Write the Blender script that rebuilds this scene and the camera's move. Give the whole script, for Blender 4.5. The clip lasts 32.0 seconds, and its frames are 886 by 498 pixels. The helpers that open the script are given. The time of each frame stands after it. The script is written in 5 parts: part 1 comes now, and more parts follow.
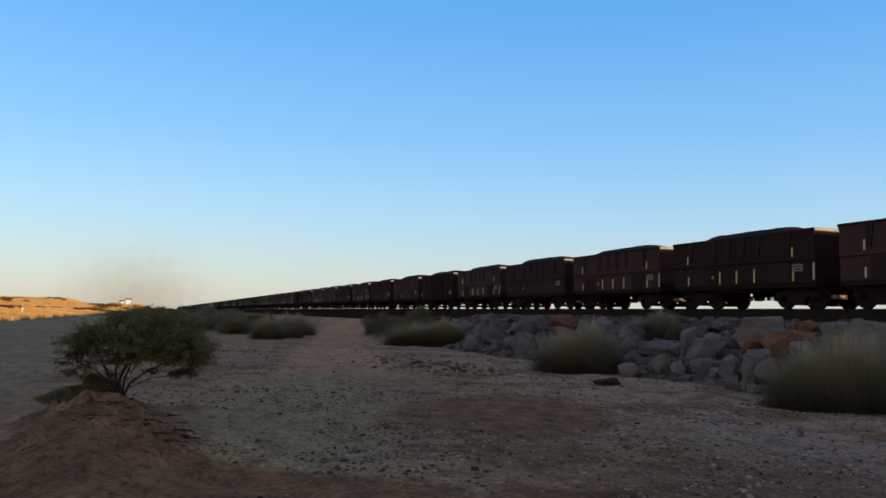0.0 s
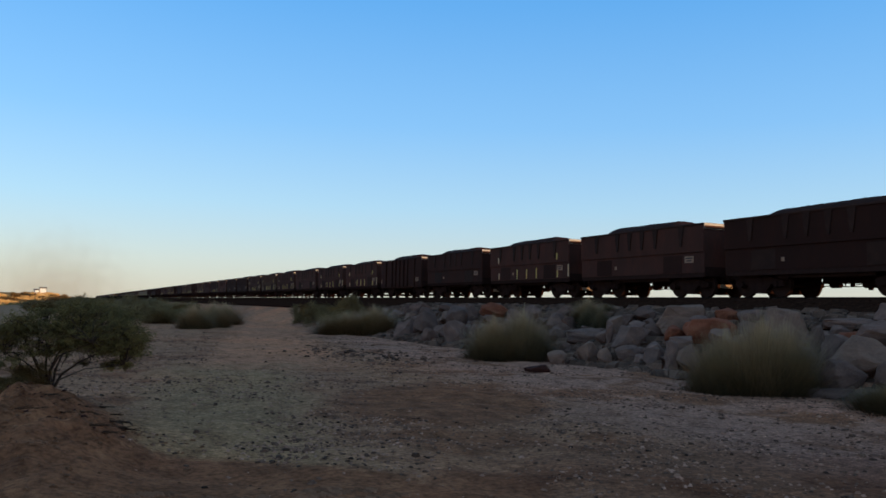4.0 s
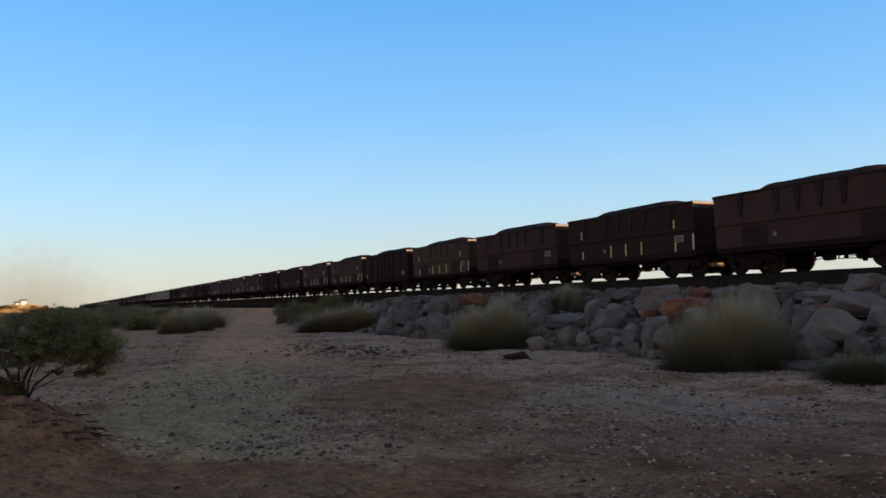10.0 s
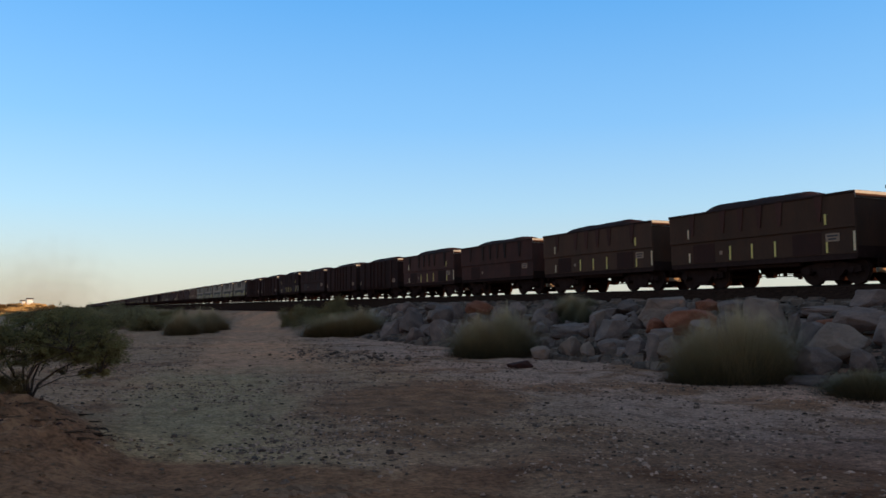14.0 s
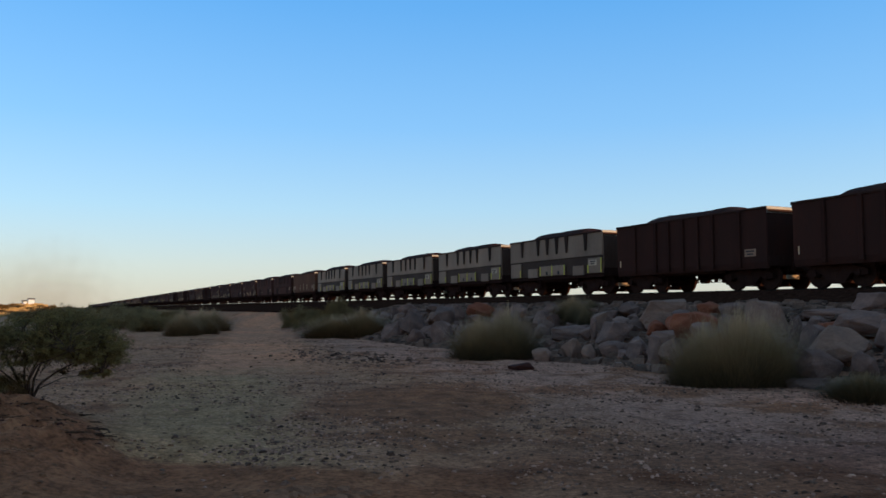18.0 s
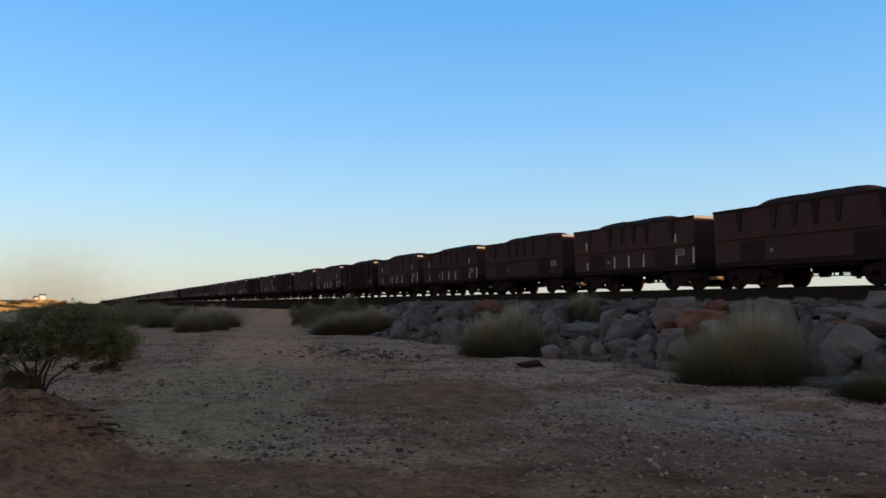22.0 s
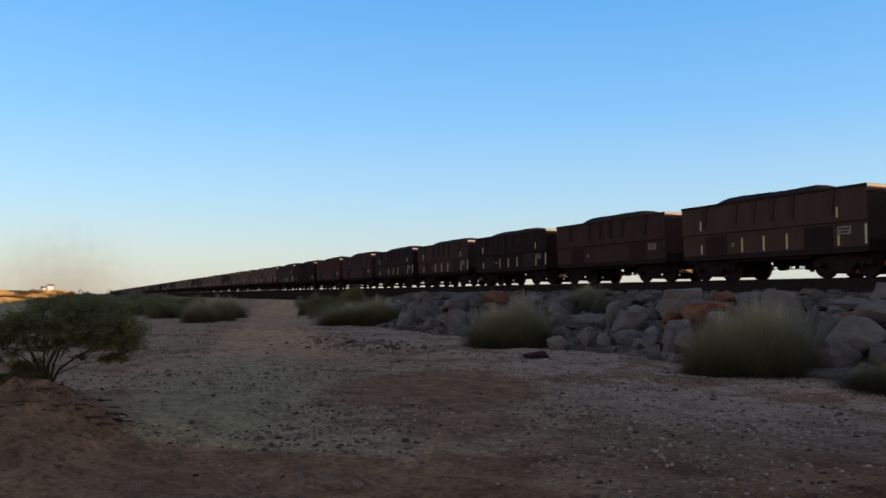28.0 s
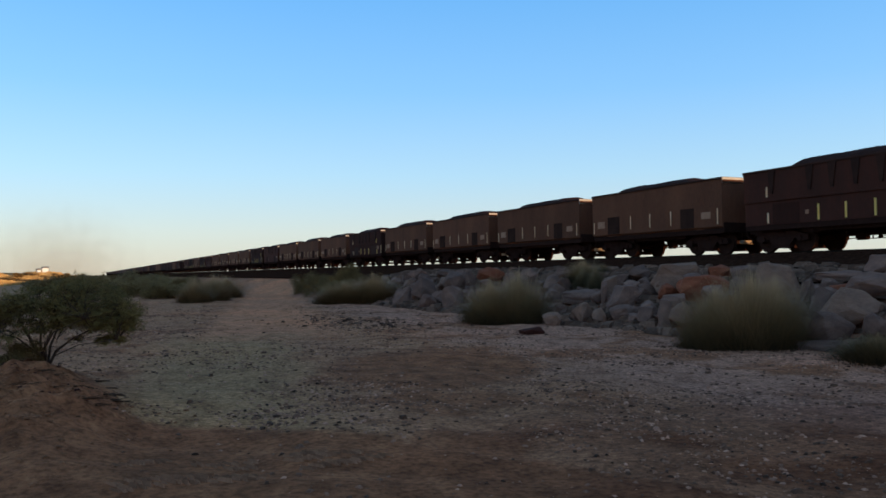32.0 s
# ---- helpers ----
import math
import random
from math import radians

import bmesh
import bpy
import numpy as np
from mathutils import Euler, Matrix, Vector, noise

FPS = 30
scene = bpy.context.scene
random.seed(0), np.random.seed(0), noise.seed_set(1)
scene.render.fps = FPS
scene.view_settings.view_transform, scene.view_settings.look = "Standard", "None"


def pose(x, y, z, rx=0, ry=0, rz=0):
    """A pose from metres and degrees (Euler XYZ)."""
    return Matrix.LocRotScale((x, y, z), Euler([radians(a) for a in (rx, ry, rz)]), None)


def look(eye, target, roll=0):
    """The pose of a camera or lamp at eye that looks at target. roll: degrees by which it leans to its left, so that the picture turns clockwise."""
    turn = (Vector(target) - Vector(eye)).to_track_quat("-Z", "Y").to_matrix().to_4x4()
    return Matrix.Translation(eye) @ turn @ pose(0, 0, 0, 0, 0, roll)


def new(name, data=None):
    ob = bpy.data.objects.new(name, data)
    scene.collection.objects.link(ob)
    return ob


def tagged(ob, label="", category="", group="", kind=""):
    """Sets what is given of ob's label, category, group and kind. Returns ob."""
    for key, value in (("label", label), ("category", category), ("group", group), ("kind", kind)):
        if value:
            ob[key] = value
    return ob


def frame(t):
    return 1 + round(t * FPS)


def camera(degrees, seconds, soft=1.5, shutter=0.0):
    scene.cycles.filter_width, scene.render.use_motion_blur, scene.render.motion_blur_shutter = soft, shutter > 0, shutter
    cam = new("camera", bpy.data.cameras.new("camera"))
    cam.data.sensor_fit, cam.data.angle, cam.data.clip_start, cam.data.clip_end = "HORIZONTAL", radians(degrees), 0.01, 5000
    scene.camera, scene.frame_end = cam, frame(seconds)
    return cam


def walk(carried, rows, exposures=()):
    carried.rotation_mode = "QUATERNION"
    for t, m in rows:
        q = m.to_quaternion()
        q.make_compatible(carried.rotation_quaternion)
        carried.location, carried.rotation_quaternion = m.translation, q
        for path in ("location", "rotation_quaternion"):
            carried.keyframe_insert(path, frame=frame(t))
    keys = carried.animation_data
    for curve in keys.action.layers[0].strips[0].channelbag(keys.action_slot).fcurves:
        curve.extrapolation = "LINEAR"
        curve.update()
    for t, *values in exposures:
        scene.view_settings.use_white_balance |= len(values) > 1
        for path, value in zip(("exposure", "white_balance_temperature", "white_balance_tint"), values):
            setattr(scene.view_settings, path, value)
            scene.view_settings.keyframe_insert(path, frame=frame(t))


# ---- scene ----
cam = camera(57.7, 32.0, 1.6)
PATH = [
    (0, (0.040, 0.300, 1.603), (3.266, 9.729, 2.439), 1.61),
    (0.5, (-0.075, 0.239, 1.627), (3.263, 9.630, 2.442), 0.77),
    (0.6, (-0.086, 0.228, 1.626), (3.293, 9.606, 2.341), 1.10),
    (1, (-0.131, 0.183, 1.621), (3.415, 9.509, 2.289), 1.94),
    (1.5, (-0.139, 0.189, 1.606), (3.830, 9.355, 2.091), -0.01),
    (2, (-0.130, 0.215, 1.610), (3.787, 9.375, 2.481), 1.05),
    (2.5, (-0.142, 0.225, 1.599), (3.839, 9.361, 2.422), 1.30),
    (3, (-0.161, 0.233, 1.598), (3.908, 9.331, 2.415), 1.56),
    (3.5, (-0.129, 0.187, 1.611), (3.882, 9.316, 2.365), 1.49),
    (4, (-0.149, 0.210, 1.612), (3.912, 9.320, 2.331), 1.47),
    (4.5, (-0.136, 0.168, 1.612), (3.901, 9.285, 2.366), 1.46),
    (6.5, (-0.022, 0.055, 1.617), (4.426, 8.961, 2.569), -0.56),
    (6.6, (-0.018, 0.044, 1.614), (4.376, 8.979, 2.681), 0.71),
    (6.8, (-0.009, 0.022, 1.607), (4.275, 9.014, 2.406), -1.74),
    (7, (0.000, 0.000, 1.600), (4.175, 9.049, 2.430), -2.69),
    (7.5, (0.000, 0.000, 1.600), (4.315, 9.002, 2.183), -2.19),
    (8, (0.000, 0.000, 1.600), (4.218, 9.051, 2.140), -1.46),
    (8.5, (0.000, 0.000, 1.600), (4.203, 9.058, 2.142), -1.13),
    (9, (0.000, 0.000, 1.600), (4.266, 9.024, 2.217), -1.12),
    (9.5, (0.000, 0.000, 1.600), (4.246, 9.033, 2.222), -0.76),
    (10, (0.000, 0.000, 1.600), (4.256, 9.027, 2.223), -1.35),
    (10.5, (0.000, 0.000, 1.600), (4.237, 9.035, 2.248), -1.46),
    (11, (0.000, 0.000, 1.600), (4.250, 9.031, 2.224), -1.51),
    (11.5, (0.000, 0.000, 1.600), (4.300, 9.006, 2.241), -0.67),
    (12, (0.000, 0.000, 1.600), (4.400, 8.958, 2.227), -0.57),
    (12.5, (0.000, 0.000, 1.600), (4.418, 8.948, 2.244), -0.82),
    (13, (0.000, 0.000, 1.600), (4.351, 8.979, 2.266), -0.14),
    (13.5, (0.000, 0.000, 1.600), (4.199, 9.047, 2.324), 0.26),
    (14, (0.000, 0.000, 1.600), (4.189, 9.053, 2.313), -0.17),
    (14.5, (0.000, 0.000, 1.600), (4.256, 9.019, 2.334), -0.01),
    (16.5, (0.000, 0.000, 1.600), (4.181, 9.054, 2.336), -0.17),
    (17, (0.000, 0.000, 1.600), (4.160, 9.061, 2.365), -0.32),
    (17.5, (0.000, 0.000, 1.600), (4.156, 9.066, 2.337), -0.19),
    (18, (0.000, 0.000, 1.600), (4.173, 9.058, 2.333), 0.03),
    (18.5, (0.000, 0.000, 1.600), (4.153, 9.068, 2.328), 0.12),
    (19, (0.000, 0.000, 1.600), (4.114, 9.083, 2.357), 0.00),
    (19.5, (0.000, 0.000, 1.600), (4.092, 9.092, 2.362), 0.08),
    (20, (0.000, 0.000, 1.600), (4.109, 9.084, 2.372), 0.16),
    (20.5, (0.000, 0.000, 1.600), (4.083, 9.102, 2.296), 0.05),
    (21, (0.000, 0.000, 1.600), (4.060, 9.112, 2.295), 0.14),
    (21.5, (0.000, 0.000, 1.600), (4.061, 9.112, 2.295), 0.12),
    (22, (0.000, 0.000, 1.600), (4.071, 9.107, 2.295), 0.19),
    (22.5, (0.000, 0.000, 1.600), (4.047, 9.117, 2.306), 0.36),
    (23, (0.000, 0.000, 1.600), (4.031, 9.123, 2.317), 0.49),
    (23.5, (0.000, 0.000, 1.600), (3.985, 9.142, 2.331), 0.55),
    (24, (0.000, 0.000, 1.600), (3.984, 9.147, 2.279), 0.66),
    (24.5, (0.000, 0.000, 1.600), (3.979, 9.156, 2.183), 0.24),
    (25, (0.000, 0.000, 1.600), (3.962, 9.166, 2.144), 0.12),
    (25.5, (0.000, 0.000, 1.600), (3.997, 9.147, 2.199), 0.53),
    (27.5, (0.000, 0.000, 1.600), (4.018, 9.136, 2.231), 0.17),
    (28, (0.000, 0.000, 1.600), (4.005, 9.144, 2.184), 0.28),
    (28.5, (0.000, 0.000, 1.600), (4.015, 9.145, 2.104), 0.05),
    (29, (0.000, 0.000, 1.600), (4.044, 9.135, 2.042), -0.11),
    (29.5, (0.000, 0.000, 1.600), (4.039, 9.137, 2.049), 0.10),
    (30, (0.000, 0.000, 1.600), (4.062, 9.127, 2.033), -0.11),
    (30.5, (0.000, 0.000, 1.600), (4.052, 9.134, 1.988), -0.24),
    (31, (0.000, 0.000, 1.600), (4.036, 9.143, 1.939), -0.35),
    (31.5, (0.000, 0.000, 1.600), (4.020, 9.149, 1.962), -0.29),
    (32, (0.000, 0.000, 1.600), (4.064, 9.132, 1.902), -0.41),
]
walk(cam, [(t, look(eye, target, roll)) for t, eye, target, roll in PATH], exposures=[(0.0, -0.03), (8.0, 0.01), (10.0, 0.03), (14.0, 0.02), (20.0, 0.0), (28.0, 0.01), (30.0, 0.05), (32.0, 0.08)])

# ---------------------------------------------------------------- light
SUN_AZ, SUN_EL = radians(135), radians(5.8)
world = bpy.data.worlds.new("sky")
scene.world = world
world.use_nodes = True
wn = world.node_tree
sky = wn.nodes.new("ShaderNodeTexSky")
sky.sky_type, sky.sun_disc = "NISHITA", False
sky.sun_elevation, sky.sun_rotation = SUN_EL, SUN_AZ
sky.air_density, sky.dust_density, sky.ozone_density = 1.0, 0.6, 3.0
wn.links.new(sky.outputs[0], wn.nodes["Background"].inputs[0])
wn.nodes["Background"].inputs[1].default_value = 0.09
# the clear evening blue that the sky model leaves too dim away from the sun: pale at the horizon, deeper overhead
aim, rise_z, blue, veil, both = (wn.nodes.new("ShaderNode" + n) for n in ("TexCoord", "SeparateXYZ", "ValToRGB", "Background", "AddShader"))
wn.links.new(aim.outputs["Generated"], rise_z.inputs[0])
wn.links.new(rise_z.outputs["Z"], blue.inputs[0])
SKY_STEPS = ((0.0, (0.635, 0.62, 0.555)), (0.05, (0.59, 0.65, 0.67)), (0.12, (0.42, 0.645, 0.845)), (0.22, (0.235, 0.53, 0.92)), (0.36, (0.112, 0.41, 0.88)), (0.6, (0.15, 0.35, 0.66)), (1.0, (0.16, 0.33, 0.56)))
for stop, (p, c) in zip(blue.color_ramp.elements, (SKY_STEPS[0], SKY_STEPS[-1])):
    stop.position, stop.color = p, (*c, 1)
for p, c in SKY_STEPS[1:-1]:
    blue.color_ramp.elements.new(p).color = (*c, 1)
wn.links.new(blue.outputs[0], veil.inputs[0])
veil.inputs[1].default_value = 0.84
wn.links.new(wn.nodes["Background"].outputs[0], both.inputs[0])
wn.links.new(veil.outputs[0], both.inputs[1])
wn.links.new(both.outputs[0], wn.nodes["World Output"].inputs[0])
sun = new("sun", bpy.data.lights.new("sun", "SUN"))
sun.data.energy, sun.data.angle, sun.data.color = 5.0, radians(0.5), (1.0, 0.68, 0.38)
toward = Vector((math.sin(SUN_AZ) * math.cos(SUN_EL), math.cos(SUN_AZ) * math.cos(SUN_EL), math.sin(SUN_EL)))
sun.matrix_world = look(toward * 50, (0, 0, 0))

# ---------------------------------------------------------------- numbers of the plan
XT, ZR = 25.07, 2.32            # track centre line, rail top
PITCH, LEN = 10.3, 9.08         # wagon spacing, body length
rng = random.Random(7)


# ---------------------------------------------------------------- materials
def material(name, colors, rough=0.85, metal=0.0, scale=4.0, fine=40.0, bump=0.3, depth=0.02, vary=0.0, stretch=None, island=False, gloss=0.08):
    """Two-scale noise between the given colours, with bump; vary: spread of brightness from object to object."""
    m = bpy.data.materials.new(name)
    m.use_nodes = True
    nt = m.node_tree
    bs = nt.nodes["Principled BSDF"]
    bs.inputs["Roughness"].default_value, bs.inputs["Metallic"].default_value = rough, metal
    bs.inputs["Specular IOR Level"].default_value = gloss
    tc = nt.nodes.new("ShaderNodeTexCoord")
    mp = nt.nodes.new("ShaderNodeMapping")
    if stretch:
        mp.inputs["Scale"].default_value = stretch
    nt.links.new(tc.outputs["Object"], mp.inputs[0])
    n1, n2 = nt.nodes.new("ShaderNodeTexNoise"), nt.nodes.new("ShaderNodeTexNoise")
    for n, s in ((n1, scale), (n2, fine)):
        n.inputs["Scale"].default_value, n.inputs["Detail"].default_value = s, 6.0
        nt.links.new(mp.outputs[0], n.inputs["Vector"])
    mixed = nt.nodes.new("ShaderNodeMath")
    mixed.operation = "MULTIPLY_ADD"
    mixed.inputs[1].default_value = 0.35
    nt.links.new(n2.outputs[0], mixed.inputs[0])
    scaled = nt.nodes.new("ShaderNodeMath")
    scaled.operation = "MULTIPLY"
    scaled.inputs[1].default_value = 0.65
    nt.links.new(n1.outputs[0], scaled.inputs[0])
    nt.links.new(scaled.outputs[0], mixed.inputs[2])
    ramp = nt.nodes.new("ShaderNodeValToRGB")
    ramp.color_ramp.elements[0].position, ramp.color_ramp.elements[1].position = 0.32, 0.68
    ramp.color_ramp.elements[0].color, ramp.color_ramp.elements[1].color = (*colors[0], 1), (*colors[-1], 1)
    if len(colors) == 3:
        ramp.color_ramp.elements.new(0.5).color = (*colors[1], 1)
    nt.links.new(mixed.outputs[0], ramp.inputs[0])
    out = ramp.outputs[0]
    if vary:
        hs = nt.nodes.new("ShaderNodeHueSaturation")
        src = nt.nodes.new("ShaderNodeNewGeometry" if island else "ShaderNodeObjectInfo")
        rg = nt.nodes.new("ShaderNodeMapRange")
        rg.inputs["To Min"].default_value, rg.inputs["To Max"].default_value = 1 - vary, 1 + vary
        nt.links.new(src.outputs["Random Per Island" if island else "Random"], rg.inputs["Value"])
        nt.links.new(rg.outputs[0], hs.inputs["Value"])
        nt.links.new(out, hs.inputs["Color"])
        out = hs.outputs[0]
    nt.links.new(out, bs.inputs["Base Color"])
    if bump:
        bp = nt.nodes.new("ShaderNodeBump")
        bp.inputs["Strength"].default_value, bp.inputs["Distance"].default_value = bump, depth
        nt.links.new(mixed.outputs[0], bp.inputs["Height"])
        nt.links.new(bp.outputs[0], bs.inputs["Normal"])
    return m


M_RUST = material("weathered_brown_paint", [(0.06609, 0.02589, 0.01782), (0.08781, 0.02946, 0.01935), (0.1151, 0.03389, 0.02087)], 0.75, 0.0, 1.2, 14, 0.15, 0.01, 0.14, (1, 1, 0.35), gloss=0.03)
M_DARK = material("sooty_brown_paint", [(0.04183, 0.01642, 0.01146), (0.05169, 0.01792, 0.01202), (0.06501, 0.01961, 0.01257)], 0.8, 0.0, 1.2, 14, 0.15, 0.01, 0.2, (1, 1, 0.35), gloss=0.03)
M_RED = material("iron_red_paint", [(0.06477, 0.01976, 0.01338), (0.09367, 0.02393, 0.01494), (0.1197, 0.02849, 0.0167)], 0.75, 0.0, 1.2, 14, 0.15, 0.01, 0.15, (1, 1, 0.35), gloss=0.03)
M_TAN = material("dusty_tan_paint", [(0.0780, 0.0328, 0.0195), (0.0975, 0.0380, 0.0213), (0.1170, 0.0434, 0.0232)], 0.75, 0.0, 1.2, 14, 0.15, 0.01, 0.15, (1, 1, 0.35), gloss=0.03)
M_TAUPE = material("dusty_grey_brown_paint", [(0.1131, 0.04143, 0.02284), (0.152, 0.05336, 0.02799), (0.1865, 0.06519, 0.03337)], 0.7, 0.0, 0.9, 12, 0.1, 0.01, 0.12, (1, 1, 0.35), gloss=0.03)
M_SILVER = material("dusty_silver_paint", [(0.223, 0.1183, 0.07374), (0.2945, 0.1555, 0.09639), (0.354, 0.1873, 0.1153)], 0.55, 0.0, 1.0, 12, 0.1, 0.008, 0.1, (1, 1, 0.4))
M_SILVER_LOW = material("darker_silver_paint", [(0.060, 0.027, 0.0175), (0.072, 0.033, 0.0205), (0.086, 0.040, 0.025)], 0.65, 0.0, 1.0, 12, 0.1, 0.008, 0.1, (1, 1, 0.4))
M_RIB = material("dark_rib_steel", [(0.03075, 0.0135, 0.00849), (0.051, 0.0201, 0.01173)], 0.8, 0.0, 3, 20, 0.15, 0.01, 0.2)
M_RIB_DARK = material("shaded_rib_paint", [(0.036, 0.0130, 0.0083), (0.058, 0.0215, 0.0130)], 0.8, 0.0, 3, 20, 0.15, 0.01, 0.2)
M_FRAME = material("greasy_frame_steel", [(0.03348, 0.01395, 0.01027), (0.0491, 0.02064, 0.01473)], 0.85, 0.0, 5, 40, 0.2, 0.01, 0.2, gloss=0.0)
M_WHEEL = material("wheel_steel", [(0.03375, 0.01462, 0.01035), (0.05063, 0.02194, 0.01519)], 0.8, 0.0, 6, 50, 0.1, 0.005, gloss=0.0)
M_RECESS_SHADE = material("recess_shade_paint", [(0.0342, 0.01567, 0.0114), (0.0627, 0.02708, 0.01852)], 0.9, 0.0, 3, 20, 0.1, 0.01, gloss=0.0)
M_YELLOW = material("yellow_reflector", [(0.6048, 0.3888, 0.045), (0.684, 0.4608, 0.081)], 0.5, 0, 6, 30, 0.0)
M_CREAM = material("faded_yellow_reflector", [(0.74, 0.40, 0.095), (0.88, 0.50, 0.135)], 0.5, 0, 6, 30, 0.0)
M_WHITE_REFL = material("dusty_reflector", [(0.74, 0.38, 0.18), (0.88, 0.49, 0.27)], 0.5, 0, 6, 30, 0.0)
M_PLATE = material("white_plate_paint", [(0.3, 0.1375, 0.0775), (0.475, 0.225, 0.1313)], 0.6, 0, 5, 30, 0.0)
M_PALE_PLATE = material("clean_plate_paint", [(0.46, 0.27, 0.17), (0.62, 0.37, 0.24)], 0.6, 0, 5, 30, 0.0)
M_BAR = material("black_lettering", [(0.06, 0.036, 0.03), (0.09, 0.056, 0.048)], 0.7, 0, 6, 30, 0.0)
M_ORE = material("iron_ore", [(0.02578, 0.009121, 0.005292), (0.04003, 0.01165, 0.006144), (0.06005, 0.01518, 0.007116)], 0.95, 0.0, 3, 30, 0.7, 0.06)
M_RAIL = material("rail_steel", [(0.0154, 0.00762, 0.0046), (0.0266, 0.0129, 0.0076)], 0.6, 0.3, 4, 40, 0.1, 0.004)
M_SLEEPER = material("concrete_sleeper", [(0.075, 0.0372, 0.026), (0.119, 0.057, 0.0381)], 0.9, 0, 5, 40, 0.3, 0.01, 0.15, gloss=0.0)
M_BALLAST = material("dark_ballast", [(0.02154, 0.008208, 0.004752), (0.03694, 0.01395, 0.007992), (0.06156, 0.02298, 0.01296)], 0.95, 0, 6, 22, 1.0, 0.08, gloss=0.0)
M_BALLAST_STONE = material("ballast_stone", [(0.02122, 0.007956, 0.00468), (0.06011, 0.0221, 0.01235)], 0.95, 0, 6, 30, 0.3, 0.01, 0.4, None, True, gloss=0.0)
M_GREY_ROCK = material("grey_rock", [(0.1286, 0.06564, 0.04941), (0.1912, 0.09357, 0.06581), (0.2644, 0.1263, 0.08477)], 0.92, 0, 3.0, 22, 0.7, 0.05, 0.22)
M_PALE_ROCK = material("pale_rock", [(0.1768, 0.08578, 0.05748), (0.2462, 0.116, 0.07462), (0.3071, 0.144, 0.09044)], 0.92, 0, 3.0, 22, 0.7, 0.05, 0.12)
M_RED_ROCK = material("rusty_red_rock", [(0.172, 0.0465, 0.0230), (0.258, 0.0645, 0.0300), (0.308, 0.0890, 0.0420)], 0.92, 0, 3.0, 22, 0.7, 0.05, 0.15)
M_PINK_ROCK = material("pinkish_rock", [(0.1308, 0.06419, 0.04739), (0.2003, 0.09264, 0.06279), (0.2635, 0.1197, 0.07875)], 0.92, 0, 3.0, 22, 0.7, 0.05, 0.2)
M_RUBBLE = material("broken_rubble", [(0.08452, 0.04034, 0.02571), (0.1479, 0.07026, 0.04409), (0.2324, 0.1094, 0.06859)], 0.92, 0, 2.2, 18, 0.3, 0.02, 0.45, None, True)
M_CLOD = material("dark_clod", [(0.04185, 0.01446, 0.01032), (0.0864, 0.02535, 0.01608)], 0.95, 0, 6, 30, 0.5, 0.03)
M_PEBBLE = material("pebble", [(0.0715, 0.0312, 0.0195), (0.156, 0.0676, 0.0403), (0.286, 0.1222, 0.0715)], 0.92, 0, 3, 40, 0.2, 0.005, 0.7, None, True)
M_CHIP = material("stone_chip", [(0.25, 0.105, 0.064), (0.38, 0.164, 0.099), (0.51, 0.226, 0.139)], 0.92, 0, 3, 40, 0.2, 0.005, 0.45, None, True)
M_BARK = material("dark_bark", [(0.0585, 0.0286, 0.0182), (0.13, 0.065, 0.0416)], 0.95, 0, 12, 60, 0.5, 0.01)
M_LEAF = material("olive_leaf", [(0.1037, 0.06551, 0.02403), (0.1781, 0.1037, 0.03111), (0.266, 0.1421, 0.04087)], 0.8, 0, 1.5, 12, 0.0, 0, 0.22, None, True)
M_LEAF_DRY = material("grey_green_leaf", [(0.1363, 0.07955, 0.03166), (0.2087, 0.1145, 0.04111), (0.2904, 0.148, 0.05091)], 0.8, 0, 1.5, 12, 0.0, 0, 0.3, None, True)
M_TWIG = material("dry_twig", [(0.05, 0.021, 0.012), (0.12, 0.05, 0.026)], 0.95, 0, 12, 60, 0.3, 0.004)
M_SUN_STRIP = material("sunlit_strip_paint", [(0.40, 0.32, 0.24), (0.60, 0.49, 0.38)], 0.55, 0.0, 3, 30, 0.1, 0.004)
M_SUN_BEAM = material("sunlit_beam_paint", [(0.30, 0.185, 0.11), (0.46, 0.30, 0.18)], 0.7, 0.0, 3, 30, 0.1, 0.004)
M_WHITE_WALL = material("white_wall_paint", [(0.70, 0.68, 0.64), (0.84, 0.82, 0.78)], 0.7, 0, 1, 12, 0.05, 0.005)
M_ROOF = material("brown_roof_sheet", [(0.10, 0.07, 0.05), (0.18, 0.13, 0.10)], 0.7, 0.0, 1, 12, 0.1, 0.01)


